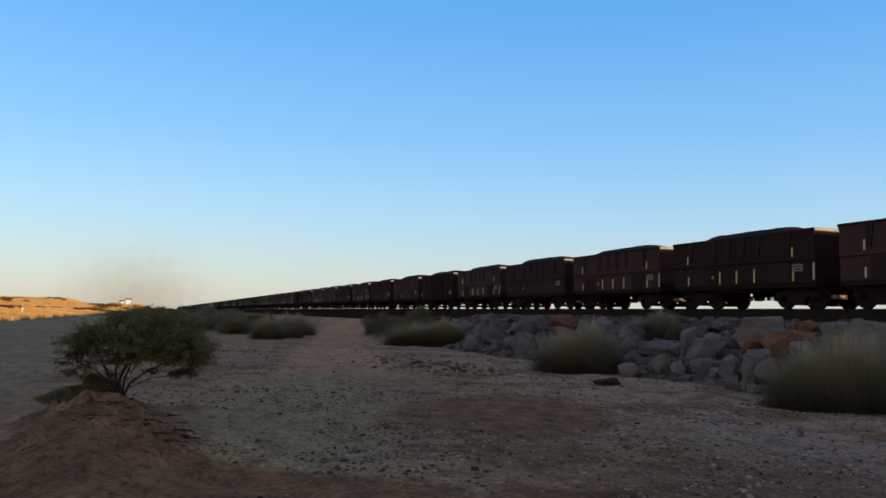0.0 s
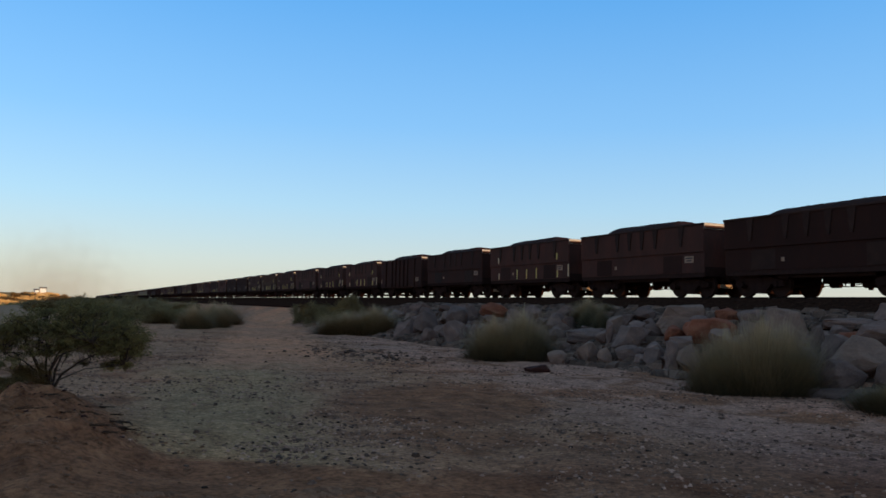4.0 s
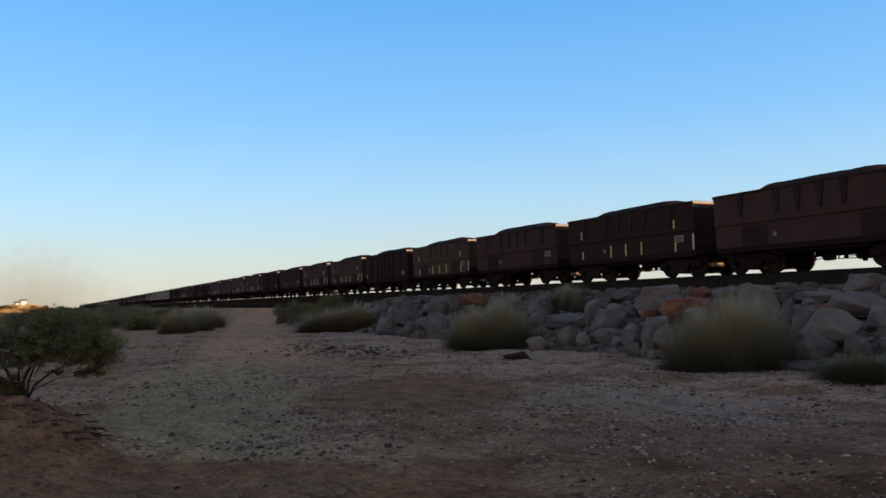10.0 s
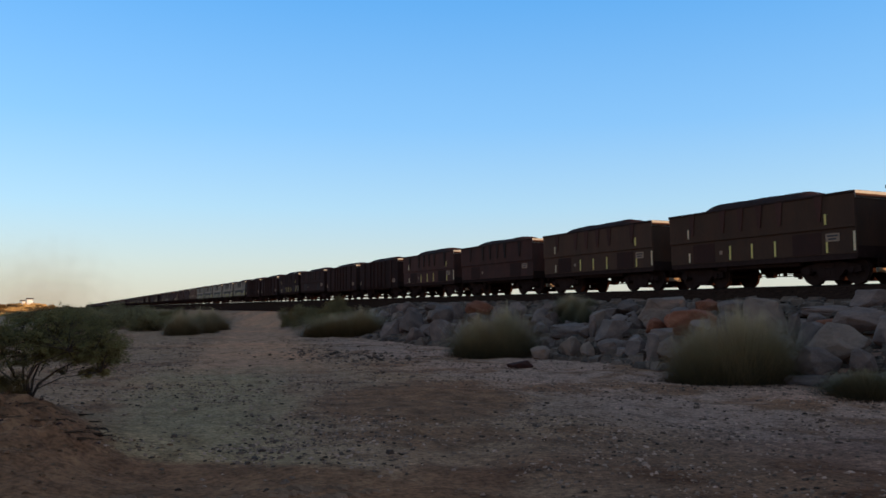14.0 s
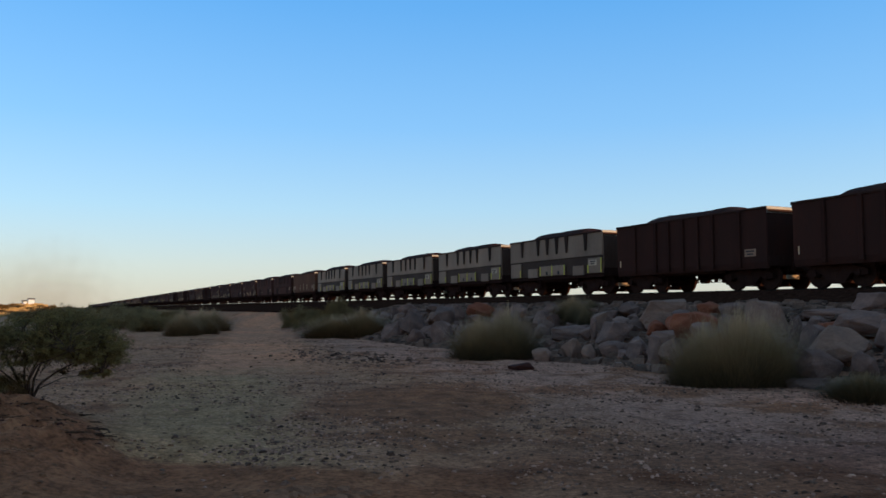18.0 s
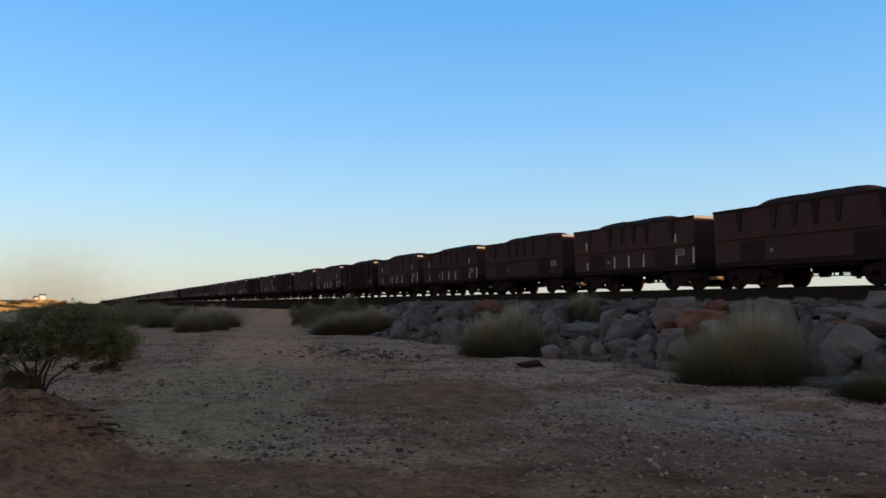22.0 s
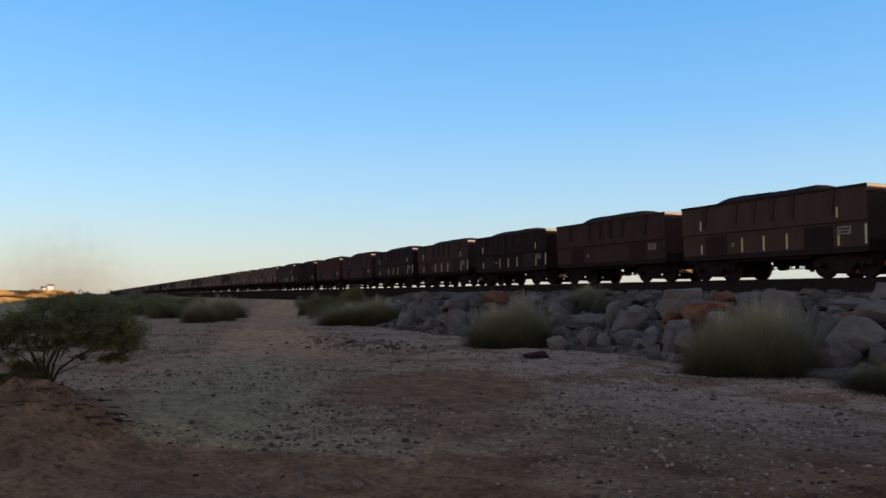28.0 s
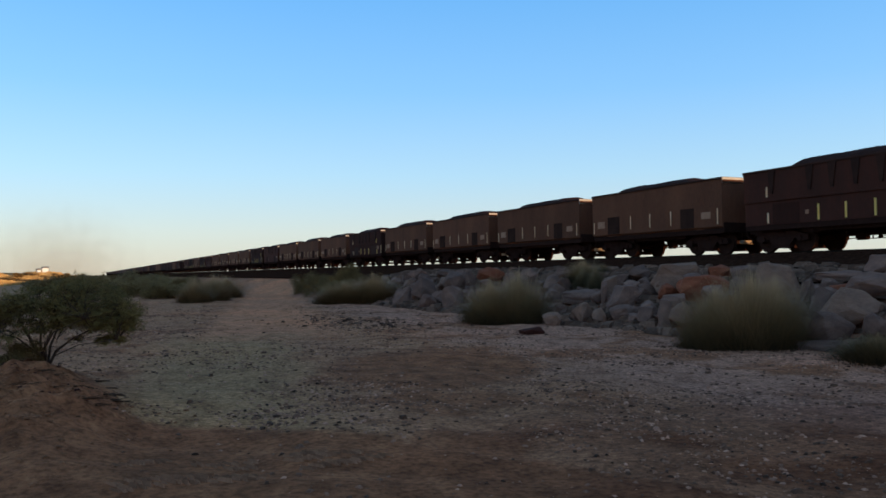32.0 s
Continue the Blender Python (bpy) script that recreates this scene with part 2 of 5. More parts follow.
def grass_material(name, low, mid, high, top):
    """Blades that darken to green at the foot and pale to straw at the tip."""
    m = bpy.data.materials.new(name)
    m.use_nodes = True
    nt = m.node_tree
    bs = nt.nodes["Principled BSDF"]
    bs.inputs["Roughness"].default_value = 0.8
    bs.inputs["Specular IOR Level"].default_value = 0.1
    tc, sep, nz = nt.nodes.new("ShaderNodeTexCoord"), nt.nodes.new("ShaderNodeSeparateXYZ"), nt.nodes.new("ShaderNodeTexNoise")
    nz.inputs["Scale"].default_value = 2.5
    nt.links.new(tc.outputs["Object"], sep.inputs[0])
    nt.links.new(tc.outputs["Object"], nz.inputs["Vector"])
    geo = nt.nodes.new("ShaderNodeNewGeometry")
    a = nt.nodes.new("ShaderNodeMath")
    a.operation = "MULTIPLY_ADD"
    nt.links.new(nz.outputs[0], a.inputs[0])
    a.inputs[1].default_value = 0.5
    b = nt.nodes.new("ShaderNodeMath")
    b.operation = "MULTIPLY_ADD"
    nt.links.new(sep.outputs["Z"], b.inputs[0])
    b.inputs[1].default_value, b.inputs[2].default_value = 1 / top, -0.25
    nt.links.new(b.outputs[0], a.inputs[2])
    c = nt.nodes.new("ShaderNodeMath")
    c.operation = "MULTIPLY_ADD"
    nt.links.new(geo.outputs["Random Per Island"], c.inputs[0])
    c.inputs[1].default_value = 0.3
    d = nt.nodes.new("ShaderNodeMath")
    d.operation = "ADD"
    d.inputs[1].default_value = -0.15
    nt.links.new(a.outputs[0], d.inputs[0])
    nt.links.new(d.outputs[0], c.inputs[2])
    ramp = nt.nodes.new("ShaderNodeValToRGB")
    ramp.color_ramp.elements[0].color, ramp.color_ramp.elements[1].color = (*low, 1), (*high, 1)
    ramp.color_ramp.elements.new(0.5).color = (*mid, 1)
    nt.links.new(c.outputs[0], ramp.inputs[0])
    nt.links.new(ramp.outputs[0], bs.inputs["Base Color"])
    return m


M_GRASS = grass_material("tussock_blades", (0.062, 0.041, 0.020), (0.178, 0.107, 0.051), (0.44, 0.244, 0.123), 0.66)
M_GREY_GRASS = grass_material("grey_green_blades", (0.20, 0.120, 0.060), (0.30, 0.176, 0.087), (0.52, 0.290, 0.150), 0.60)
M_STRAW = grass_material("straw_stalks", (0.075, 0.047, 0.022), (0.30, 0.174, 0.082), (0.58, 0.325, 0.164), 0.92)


def ground_material():
    """Gravelly grey flat, red soil where it is driven on and heaped, golden dry grassland on the far side of the road."""
    m = bpy.data.materials.new("gravel_and_red_soil")
    m.use_nodes = True
    nt = m.node_tree
    bs = nt.nodes["Principled BSDF"]
    bs.inputs["Roughness"].default_value = 0.95
    bs.inputs["Specular IOR Level"].default_value = 0.05
    tc = nt.nodes.new("ShaderNodeTexCoord")
    sep = nt.nodes.new("ShaderNodeSeparateXYZ")
    nt.links.new(tc.outputs["Object"], sep.inputs[0])

    def noise_at(scale, detail=6.0, stretch=None):
        n = nt.nodes.new("ShaderNodeTexNoise")
        n.inputs["Scale"].default_value, n.inputs["Detail"].default_value = scale, detail
        if stretch:
            mp = nt.nodes.new("ShaderNodeMapping")
            mp.inputs["Scale"].default_value = stretch
            nt.links.new(tc.outputs["Object"], mp.inputs[0])
            nt.links.new(mp.outputs[0], n.inputs["Vector"])
        else:
            nt.links.new(tc.outputs["Object"], n.inputs["Vector"])
        return n.outputs[0]

    def ramp(value, stops):
        r = nt.nodes.new("ShaderNodeValToRGB")
        els = r.color_ramp.elements
        els[0].position, els[0].color = stops[0][0], (*stops[0][1], 1)
        els[1].position, els[1].color = stops[-1][0], (*stops[-1][1], 1)
        for p, col in stops[1:-1]:
            els.new(p).color = (*col, 1)
        nt.links.new(value, r.inputs[0])
        return r.outputs[0]

    def math_node(op, a, b, c=None):
        n = nt.nodes.new("ShaderNodeMath")
        n.operation = op
        for i, v in enumerate((a, b, c)):
            if v is None:
                continue
            if isinstance(v, (int, float)):
                n.inputs[i].default_value = v
            else:
                nt.links.new(v, n.inputs[i])
        return n.outputs[0]

    def mix(fac, a, b):
        n = nt.nodes.new("ShaderNodeMixRGB")
        nt.links.new(fac, n.inputs[0])
        nt.links.new(a, n.inputs[1])
        nt.links.new(b, n.inputs[2])
        return n.outputs[0]

    def span(value, lo, hi):
        r = nt.nodes.new("ShaderNodeMapRange")
        r.interpolation_type = "SMOOTHSTEP"
        r.inputs["From Min"].default_value, r.inputs["From Max"].default_value = lo, hi
        nt.links.new(value, r.inputs["Value"])
        return r.outputs[0]

    big, mid, fine, grit = noise_at(0.22), noise_at(1.1), noise_at(9.0), noise_at(55.0, 4.0)
    speck = math_node("MULTIPLY_ADD", fine, 0.45, math_node("MULTIPLY", grit, 0.55))
    gravel = ramp(speck, [(0.34, (0.2226, 0.08514, 0.04)), (0.46, (0.3763, 0.1445, 0.0688)), (0.58, (0.4876, 0.1861, 0.088)), (0.68, (0.8268, 0.3267, 0.152))])
    slate = ramp(speck, [(0.34, (0.2310, 0.09426, 0.05520)), (0.46, (0.4090, 0.1650, 0.09600)), (0.58, (0.5430, 0.2165, 0.1268)), (0.68, (0.9500, 0.4060, 0.2250))])
    soil = ramp(math_node("MULTIPLY_ADD", noise_at(3.0), 0.6, math_node("MULTIPLY", speck, 0.4)), [(0.36, (0.179, 0.05688, 0.02375)), (0.50, (0.28, 0.09064, 0.03799)), (0.64, (0.3672, 0.1262, 0.05383))])
    road = ramp(speck, [(0.32, (0.272, 0.1224, 0.0595)), (0.50, (0.3672, 0.1632, 0.07875)), (0.70, (0.4896, 0.2176, 0.105))])
    moss = ramp(speck, [(0.34, (0.248, 0.113, 0.050)), (0.50, (0.382, 0.172, 0.076)), (0.68, (0.618, 0.275, 0.119))])
    sand = ramp(speck, [(0.34, (0.4450, 0.1540, 0.0705)), (0.50, (0.5700, 0.1960, 0.0890)), (0.68, (0.7150, 0.2490, 0.1130))])
    gold = ramp(math_node("MULTIPLY_ADD", noise_at(0.12, 8.0), 0.7, math_node("MULTIPLY", fine, 0.3)), [(0.35, (0.13, 0.076, 0.028)), (0.5, (0.31, 0.185, 0.065)), (0.68, (0.46, 0.29, 0.11))])
    # red soil: foreground belt, wheel path that runs off along the flat, the heap under the shrub
    wob = math_node("MULTIPLY_ADD", mid, 3.4, math_node("MULTIPLY_ADD", big, 5.0, -4.2))
    edge = math_node("MULTIPLY_ADD", math_node("MULTIPLY", sep.outputs["X"], sep.outputs["X"]), 0.25, sep.outputs["Y"])
    near = span(math_node("ADD", edge, math_node("MULTIPLY_ADD", mid, 1.3, math_node("MULTIPLY_ADD", fine, 0.5, -0.9))), 9.35, 8.85)
    lush = math_node("ABSOLUTE", math_node("MULTIPLY_ADD", sep.outputs["Y"], -0.2, math_node("ADD", sep.outputs["X"], 0.75)), 0.0)
    lush = math_node("MULTIPLY", span(math_node("ADD", lush, math_node("MULTIPLY", wob, 0.35)), 2.2, 0.4), span(sep.outputs["Y"], 25.0, 18.0))
    lane = math_node("ABSOLUTE", math_node("MULTIPLY_ADD", sep.outputs["Y"], -0.21, sep.outputs["X"]), 0.0)
    path = math_node("MULTIPLY", span(math_node("ADD", lane, math_node("MULTIPLY", wob, 0.35)), 2.6, 1.2), span(math_node("ADD", sep.outputs["Y"], math_node("MULTIPLY", wob, 1.5)), 19.0, 23.0))
    patches = span(math_node("MULTIPLY_ADD", mid, 0.4, math_node("MULTIPLY", noise_at(0.34), 0.6)), 0.50, 0.58)
    heap = span(math_node("ADD", sep.outputs["Z"], math_node("MULTIPLY", mid, 0.08)), 0.13, 0.27)
    heap = math_node("MULTIPLY", heap, span(sep.outputs["X"], 4.0, 2.0))
    ex, ey = math_node("MULTIPLY", math_node("ADD", math_node("MULTIPLY_ADD", sep.outputs["Y"], -0.28, sep.outputs["X"]), -2.0), 0.55), math_node("MULTIPLY", math_node("ADD", sep.outputs["Y"], -13.0), 0.36)
    bare = span(math_node("ADD", math_node("ADD", math_node("MULTIPLY", ex, ex), math_node("MULTIPLY", ey, ey)), math_node("MULTIPLY", wob, 0.25)), 1.5, 0.8)
    heap = math_node("MAXIMUM", heap, math_node("MULTIPLY", bare, 1.0))
    red = math_node("MAXIMUM", near, math_node("MAXIMUM", heap, math_node("MULTIPLY", math_node("MULTIPLY", patches, span(lush, 0.6, 0.2)), 0.85)))
    stony = mix(span(math_node("ADD", math_node("MULTIPLY_ADD", sep.outputs["Y"], -0.12, sep.outputs["X"]), math_node("MULTIPLY", wob, 0.8)), 4.6, 7.5), gravel, slate)
    col = mix(path, mix(red, mix(lush, stony, moss), soil), sand)
    col = mix(span(math_node("ADD", sep.outputs["X"], math_node("MULTIPLY", mid, 1.2)), -1.2, -2.6), col, road)
    col = mix(span(math_node("ADD", math_node("MULTIPLY_ADD", sep.outputs["Y"], -0.02, sep.outputs["X"]), math_node("MULTIPLY", mid, 3.0)), -13.3, -15.3), col, gold)
    tone = ramp(noise_at(0.16, 3.0), [(0.36, (0.86, 0.88, 0.92)), (0.5, (1.0, 1.0, 1.0)), (0.66, (1.12, 1.03, 0.98))])
    tint = nt.nodes.new("ShaderNodeMixRGB")
    tint.blend_type = "MULTIPLY"
    tint.inputs[0].default_value = 1.0
    nt.links.new(col, tint.inputs[1])
    nt.links.new(tone, tint.inputs[2])
    blot = nt.nodes.new("ShaderNodeMixRGB")
    blot.blend_type = "MULTIPLY"
    blot.inputs[0].default_value = 1.0
    nt.links.new(tint.outputs[0], blot.inputs[1])
    nt.links.new(ramp(noise_at(2.6, 5.0, (1.0, 0.55, 1.0)), [(0.34, (0.70, 0.68, 0.66)), (0.52, (1.0, 1.0, 1.0)), (0.70, (1.14, 1.13, 1.12))]), blot.inputs[2])
    # mottling of grit, and a darker belt towards the near right
    dark_belt = math_node("MULTIPLY", span(math_node("ADD", sep.outputs["Y"], math_node("MULTIPLY", wob, 0.7)), 9.0, 6.2), span(math_node("ADD", sep.outputs["X"], math_node("MULTIPLY", wob, 0.5)), 2.2, 4.2))
    for value, stops in ((noise_at(17.0, 4.0), [(0.36, (0.66, 0.65, 0.65)), (0.5, (1.0, 1.0, 1.0)), (0.66, (1.22, 1.22, 1.22))]), (dark_belt, [(0.0, (1.0, 1.0, 1.0)), (1.0, (0.64, 0.59, 0.59))])):
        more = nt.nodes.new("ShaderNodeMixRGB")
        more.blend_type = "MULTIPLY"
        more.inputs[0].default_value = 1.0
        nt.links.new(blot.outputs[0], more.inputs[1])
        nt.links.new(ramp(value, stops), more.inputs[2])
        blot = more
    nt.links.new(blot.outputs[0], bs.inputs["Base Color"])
    bp = nt.nodes.new("ShaderNodeBump")
    bp.inputs["Strength"].default_value, bp.inputs["Distance"].default_value = 0.9, 0.05
    nt.links.new(math_node("MULTIPLY_ADD", speck, 0.7, math_node("MULTIPLY", mid, 0.6)), bp.inputs["Height"])
    nt.links.new(bp.outputs[0], bs.inputs["Normal"])
    return m


M_GROUND = ground_material()


# ---------------------------------------------------------------- mesh helpers
def mesh_of(name, bm, mats, smooth=False):
    me = bpy.data.meshes.new(name)
    bmesh.ops.recalc_face_normals(bm, faces=bm.faces)
    bm.to_mesh(me)
    bm.free()
    for m in mats if isinstance(mats, (list, tuple)) else (mats,):
        me.materials.append(m)
    if smooth:
        me.polygons.foreach_set("use_smooth", [True] * len(me.polygons))
    return me


def arrays_mesh(name, verts, faces, mat, smooth=False):
    me = bpy.data.meshes.new(name)
    me.from_pydata([tuple(v) for v in verts], [], faces)
    me.materials.append(mat)
    if smooth:
        me.polygons.foreach_set("use_smooth", [True] * len(me.polygons))
    me.update()
    return me


def part(name, data, parent, label="", m=None):
    """A mesh as one object under a thing or a part."""
    ob = new(name, data)
    ob.parent = parent
    if m is not None:
        ob.matrix_basis = m
    if label:
        ob["label"] = label
    return ob


def box(bm, x0, x1, y0, y1, z0, z1, mat=0, bevel=0.0):
    vs = [bm.verts.new((x, y, z)) for z in (z0, z1) for y in (y0, y1) for x in (x0, x1)]
    made = []
    for f in ((0, 2, 3, 1), (4, 5, 7, 6), (0, 1, 5, 4), (2, 6, 7, 3), (0, 4, 6, 2), (1, 3, 7, 5)):
        fc = bm.faces.new([vs[i] for i in f])
        fc.material_index = mat
        made.append(fc)
    if bevel:
        edges = list({e for fc in made for e in fc.edges})
        bmesh.ops.bevel(bm, geom=edges, offset=bevel, segments=1, affect="EDGES")
    return vs


def prism(bm, outline, x0, x1, mat=0):
    """An outline of (y, z) points drawn across from x0 to x1."""
    a = [bm.verts.new((x0, y, z)) for y, z in outline]
    b = [bm.verts.new((x1, y, z)) for y, z in outline]
    n = len(outline)
    for vs in (a, b[::-1]):
        bm.faces.new(vs).material_index = mat
    for i in range(n):
        bm.faces.new((a[i], a[(i + 1) % n], b[(i + 1) % n], b[i])).material_index = mat


def rod(bm, p, q, r0, r1=None, n=6, mat=0):
    p, q = Vector(p), Vector(q)
    r1 = r0 if r1 is None else r1
    d = (q - p).normalized()
    u = d.orthogonal().normalized()
    v = d.cross(u)
    rings = []
    for c, r in ((p, r0), (q, r1)):
        rings.append([bm.verts.new(c + (u * math.cos(a) + v * math.sin(a)) * r) for a in (2 * math.pi * i / n for i in range(n))])
    for i in range(n):
        bm.faces.new((rings[0][i], rings[0][(i + 1) % n], rings[1][(i + 1) % n], rings[1][i])).material_index = mat
    bm.faces.new(rings[0][::-1]).material_index = mat
    bm.faces.new(rings[1]).material_index = mat


# ---------------------------------------------------------------- the ground, one sheet to the horizon
def step_up(v, lo, hi):
    t = np.clip((v - lo) / (hi - lo), 0, 1)
    return t * t * (3 - 2 * t)


def height(x, y):
    """Height of the bare ground: flat, the railway bank, the heap under the shrub, a low rise beyond the road."""
    x, y = np.asarray(x, float), np.asarray(y, float)
    bank = np.minimum(1.54, np.maximum(0, (x - 13.8) * 0.285)) * (1 - step_up(x, 28.6, 36.0))
    lift = bank
    dx, dy = x + 0.62 + 0.05 * (y - 10), y - 10.6
    heap = 0.62 * np.exp(-(dx / 0.80) ** 2 - (dy / 3.0) ** 2)
    heap += 0.10 * np.exp(-((x - 0.1) / 0.5) ** 2 - ((y - 9.2) / 0.7) ** 2)
    rough = 0.035 * np.sin(x * 1.7 + 0.6 * np.sin(y * 0.9)) * np.sin(y * 1.3 + np.sin(x * 0.8)) + 0.018 * np.sin(x * 4.1 + y * 2.3) * np.sin(y * 3.7 - x)
    rough = rough * (1 - 0.7 * step_up(-x, 2, 4)) * (1 - 0.7 * step_up(x, 14, 17.5))
    ruts = 0.05 * heap * np.sin(x * 19 + 2 * np.sin(y * 4)) * np.sin(y * 15 + x * 3) + 0.06 * heap / 0.5 * np.sin(x * 9 + 3 * np.sin(y * 3.1)) * np.sin(y * 7.3 + 2 * np.sin(x * 5))
    crust = ((x + 0.9) * 0.6 + (y - 10.2) * 0.45 + 0.12 * np.sin(x * 9) + 0.07 * np.sin(y * 5.3)) / 0.34
    ruts = ruts - 0.09 * heap * (crust - np.floor(crust)) * step_up(y, 8.6, 9.3)
    rise = 4.8 * step_up(-x - 0.02 * y, 22, 44) * step_up(y, 60, 240) * (0.75 + 0.25 * np.sin(y * 0.017 + x * 0.01)) + 0.35 * step_up(-x, 11, 16)
    rise = rise + 2.7 * np.exp(-((x + 13) / 11) ** 2 - ((y - 338) / 30) ** 2)
    return lift + heap + rough + ruts + rise


def ladder_values(*spans):
    out = []
    for a, b, n in spans:
        out += list(np.linspace(a, b, n, endpoint=False))
    return np.array(out)


gx = np.concatenate([ladder_values((-3000, -300, 10), (-300, -60, 30), (-60, -8, 60), (-8, -3, 30), (-3, 3, 72), (3, 24, 90), (24, 40, 30), (40, 300, 20), (300, 3000, 8)), [3000]])
gy = np.concatenate([ladder_values((-400, -20, 12), (-20, 4, 30), (4, 14, 110), (14, 45, 120), (45, 120, 70), (120, 400, 50), (400, 3500, 20)), [3500]])
GX, GY = np.meshgrid(gx, gy)
GZ = height(GX, GY)
nx, ny = len(gx), len(gy)
gv = np.stack([GX, GY, GZ], -1).reshape(-1, 3)
gf = [(j * nx + i, j * nx + i + 1, (j + 1) * nx + i + 1, (j + 1) * nx + i) for j in range(ny - 1) for i in range(nx - 1)]
tagged(new("ground", arrays_mesh("ground", gv, gf, M_GROUND, True)), "shaded gravel flat with red soil, bank and road verge", "ground", "", "structure")


def zat(x, y):
    return float(height(x, y))


def bank_z(x, y):
    """Height of what a stone of the bank lies on: ground, or the ballast slope that laps over it."""
    return max(zat(x, y), 1.30 + (x - 17.9) * 0.237 if x > 17.9 else 0.0)


# ---------------------------------------------------------------- the track
Y0, Y1 = -900.0, 1900.0
bm = bmesh.new()
# near shoulder crest raised to stop low sun coming under the wagons
prism(bm, [(17.9, 1.0), (17.9, 1.30), (21.15, 2.07), (21.6, 2.19), (23.35, 2.20), (23.75, 2.10), (26.89, 2.10), (28.3, 1.5)], Y0, Y1)
for v in bm.verts:
    v.co = Vector((v.co.y, v.co.x, v.co.z))
tagged(new("ballast_bed", mesh_of("ballast_bed", bm, M_BALLAST)), "dark crushed-stone ballast bed under the rails", "ballast", "", "structure")
for side in (-1, 1):
    bm = bmesh.new()
    c = XT + side * 0.753
    for a, b, z0, z1 in ((-0.075, 0.075, 2.14, 2.165), (-0.012, 0.012, 2.165, 2.275), (-0.037, 0.037, 2.275, 2.32)):
        box(bm, c + a, c + b, Y0, Y1, z0, z1)
    tagged(new("rail", mesh_of("rail", bm, M_RAIL)), "brown steel rail on concrete sleepers", "rail", "rails of the track", "structure")
bm = bmesh.new()
prism(bm, [(-1.25, 0), (-1.22, 0.12), (-0.6, 0.12), (0.0, 0.10), (0.6, 0.12), (1.22, 0.12), (1.25, 0)], -0.12, 0.12)
for v in bm.verts:
    v.co = Vector((v.co.y, v.co.x, v.co.z))
sleeper_mesh = mesh_of("sleeper", bm, M_SLEEPER)
sleepers = tagged(new("sleepers"), "grey-brown concrete sleepers bedded in ballast", "sleepers", "", "structure")
sleepers.location = (XT, 0, 2.02)
for i in range(150):
    part("sleeper", sleeper_mesh, sleepers, "", Matrix.Translation((0, -8 + i * 0.68, 0)))


# ---------------------------------------------------------------- ore wagons
HALF, RIM = LEN / 2, 3.12
RIBS = (3.15, 1.42, 0.47, -0.47, -1.42, -3.15)
POSTS = (3.2, 1.75, 0.9, 0.0, -0.9, -1.75, -3.2)
cache = {}


def once(key, make):
    if key not in cache:
        cache[key] = make()
    return cache[key]


def side_wall(kind, mats):
    """One pressed side of the hopper, near side; the other is turned round."""
    if kind in "PSC":
        line = [(-1.5, 3.06), (-1.5, 1.97), (-1.515, 1.965), (-1.515, 1.905), (-1.45, 1.895), (-1.45, 1.02), (-1.38, 1.02), (-1.40, 1.95), (-1.43, 3.06)]
    elif kind == "R":
        line = [(-1.5, 3.06), (-1.5, 1.02), (-1.44, 0.78), (-1.38, 0.78), (-1.43, 1.05), (-1.43, 3.06)]
    else:
        line = [(-1.5, 3.06), (-1.5, 1.12), (-1.43, 1.06), (-1.38, 1.06), (-1.43, 1.2), (-1.43, 3.06)]
    bm = bmesh.new()
    prism(bm, line, -HALF, HALF)
    for v in bm.verts:
        v.co = Vector((v.co.y, v.co.x, v.co.z))
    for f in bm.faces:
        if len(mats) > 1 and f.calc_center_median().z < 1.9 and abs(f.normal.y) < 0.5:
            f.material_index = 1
    bm.normal_update()
    return mesh_of("side_wall", bm, mats)


def end_wall(mats):
    bm = bmesh.new()
    prism(bm, [(HALF - 0.002, 3.06), (HALF - 0.002, 1.25), (2.9, 0.95), (2.9, 1.05), (HALF - 0.07, 1.33), (HALF - 0.07, 3.06)], -1.425, 1.425)
    return mesh_of("end_wall", bm, mats)


def floor_mesh(kind, mats):
    low = 0.82 if kind == "R" else 1.03
    bm = bmesh.new()
    box(bm, -1.375, 1.375, -2.89, 2.89, low, low + 0.07, 0, 0.01)
    return mesh_of("hopper_floor", bm, mats)


def rim_mesh(mat):
    bm = bmesh.new()
    for s in (-1, 1):
        a, b = sorted((s * 1.545, s * 1.40))
        box(bm, a, b, -HALF - 0.03, HALF + 0.03, RIM - 0.08, RIM, 0, 0.012)
        a, b = sorted((s * (HALF + 0.045), s * (HALF - 0.10)))
        box(bm, -1.40, 1.40, a, b, RIM - 0.085, RIM + 0.004, 0, 0.012)
    return mesh_of("top_rim", bm, mat)


def end_strip_mesh():
    """Top edge of the end wall, its sunlit band painted in: pale cap over brown."""
    bm = bmesh.new()
    box(bm, -1.50, 1.50, HALF + 0.002, HALF + 0.044, RIM - 0.25, RIM - 0.10, 1, 0.01)
    box(bm, -1.52, 1.52, HALF + 0.046, HALF + 0.066, RIM - 0.11, RIM - 0.008, 0, 0.004)
    return mesh_of("end_strip", bm, (M_SUN_STRIP, M_TAN))


def rib_mesh(mat):
    bm = bmesh.new()
    prism(bm, [(-0.17, 3.045), (0.17, 3.045), (0.06, 2.18), (-0.06, 2.18)], -1.545, -1.495)
    return mesh_of("side_rib", bm, mat)


def post_mesh():
    bm = bmesh.new()
    box(bm, -1.60, -1.495, -0.085, 0.085, 0.86, 3.05, 0, 0.02)
    return mesh_of("side_post", bm, M_DARK)


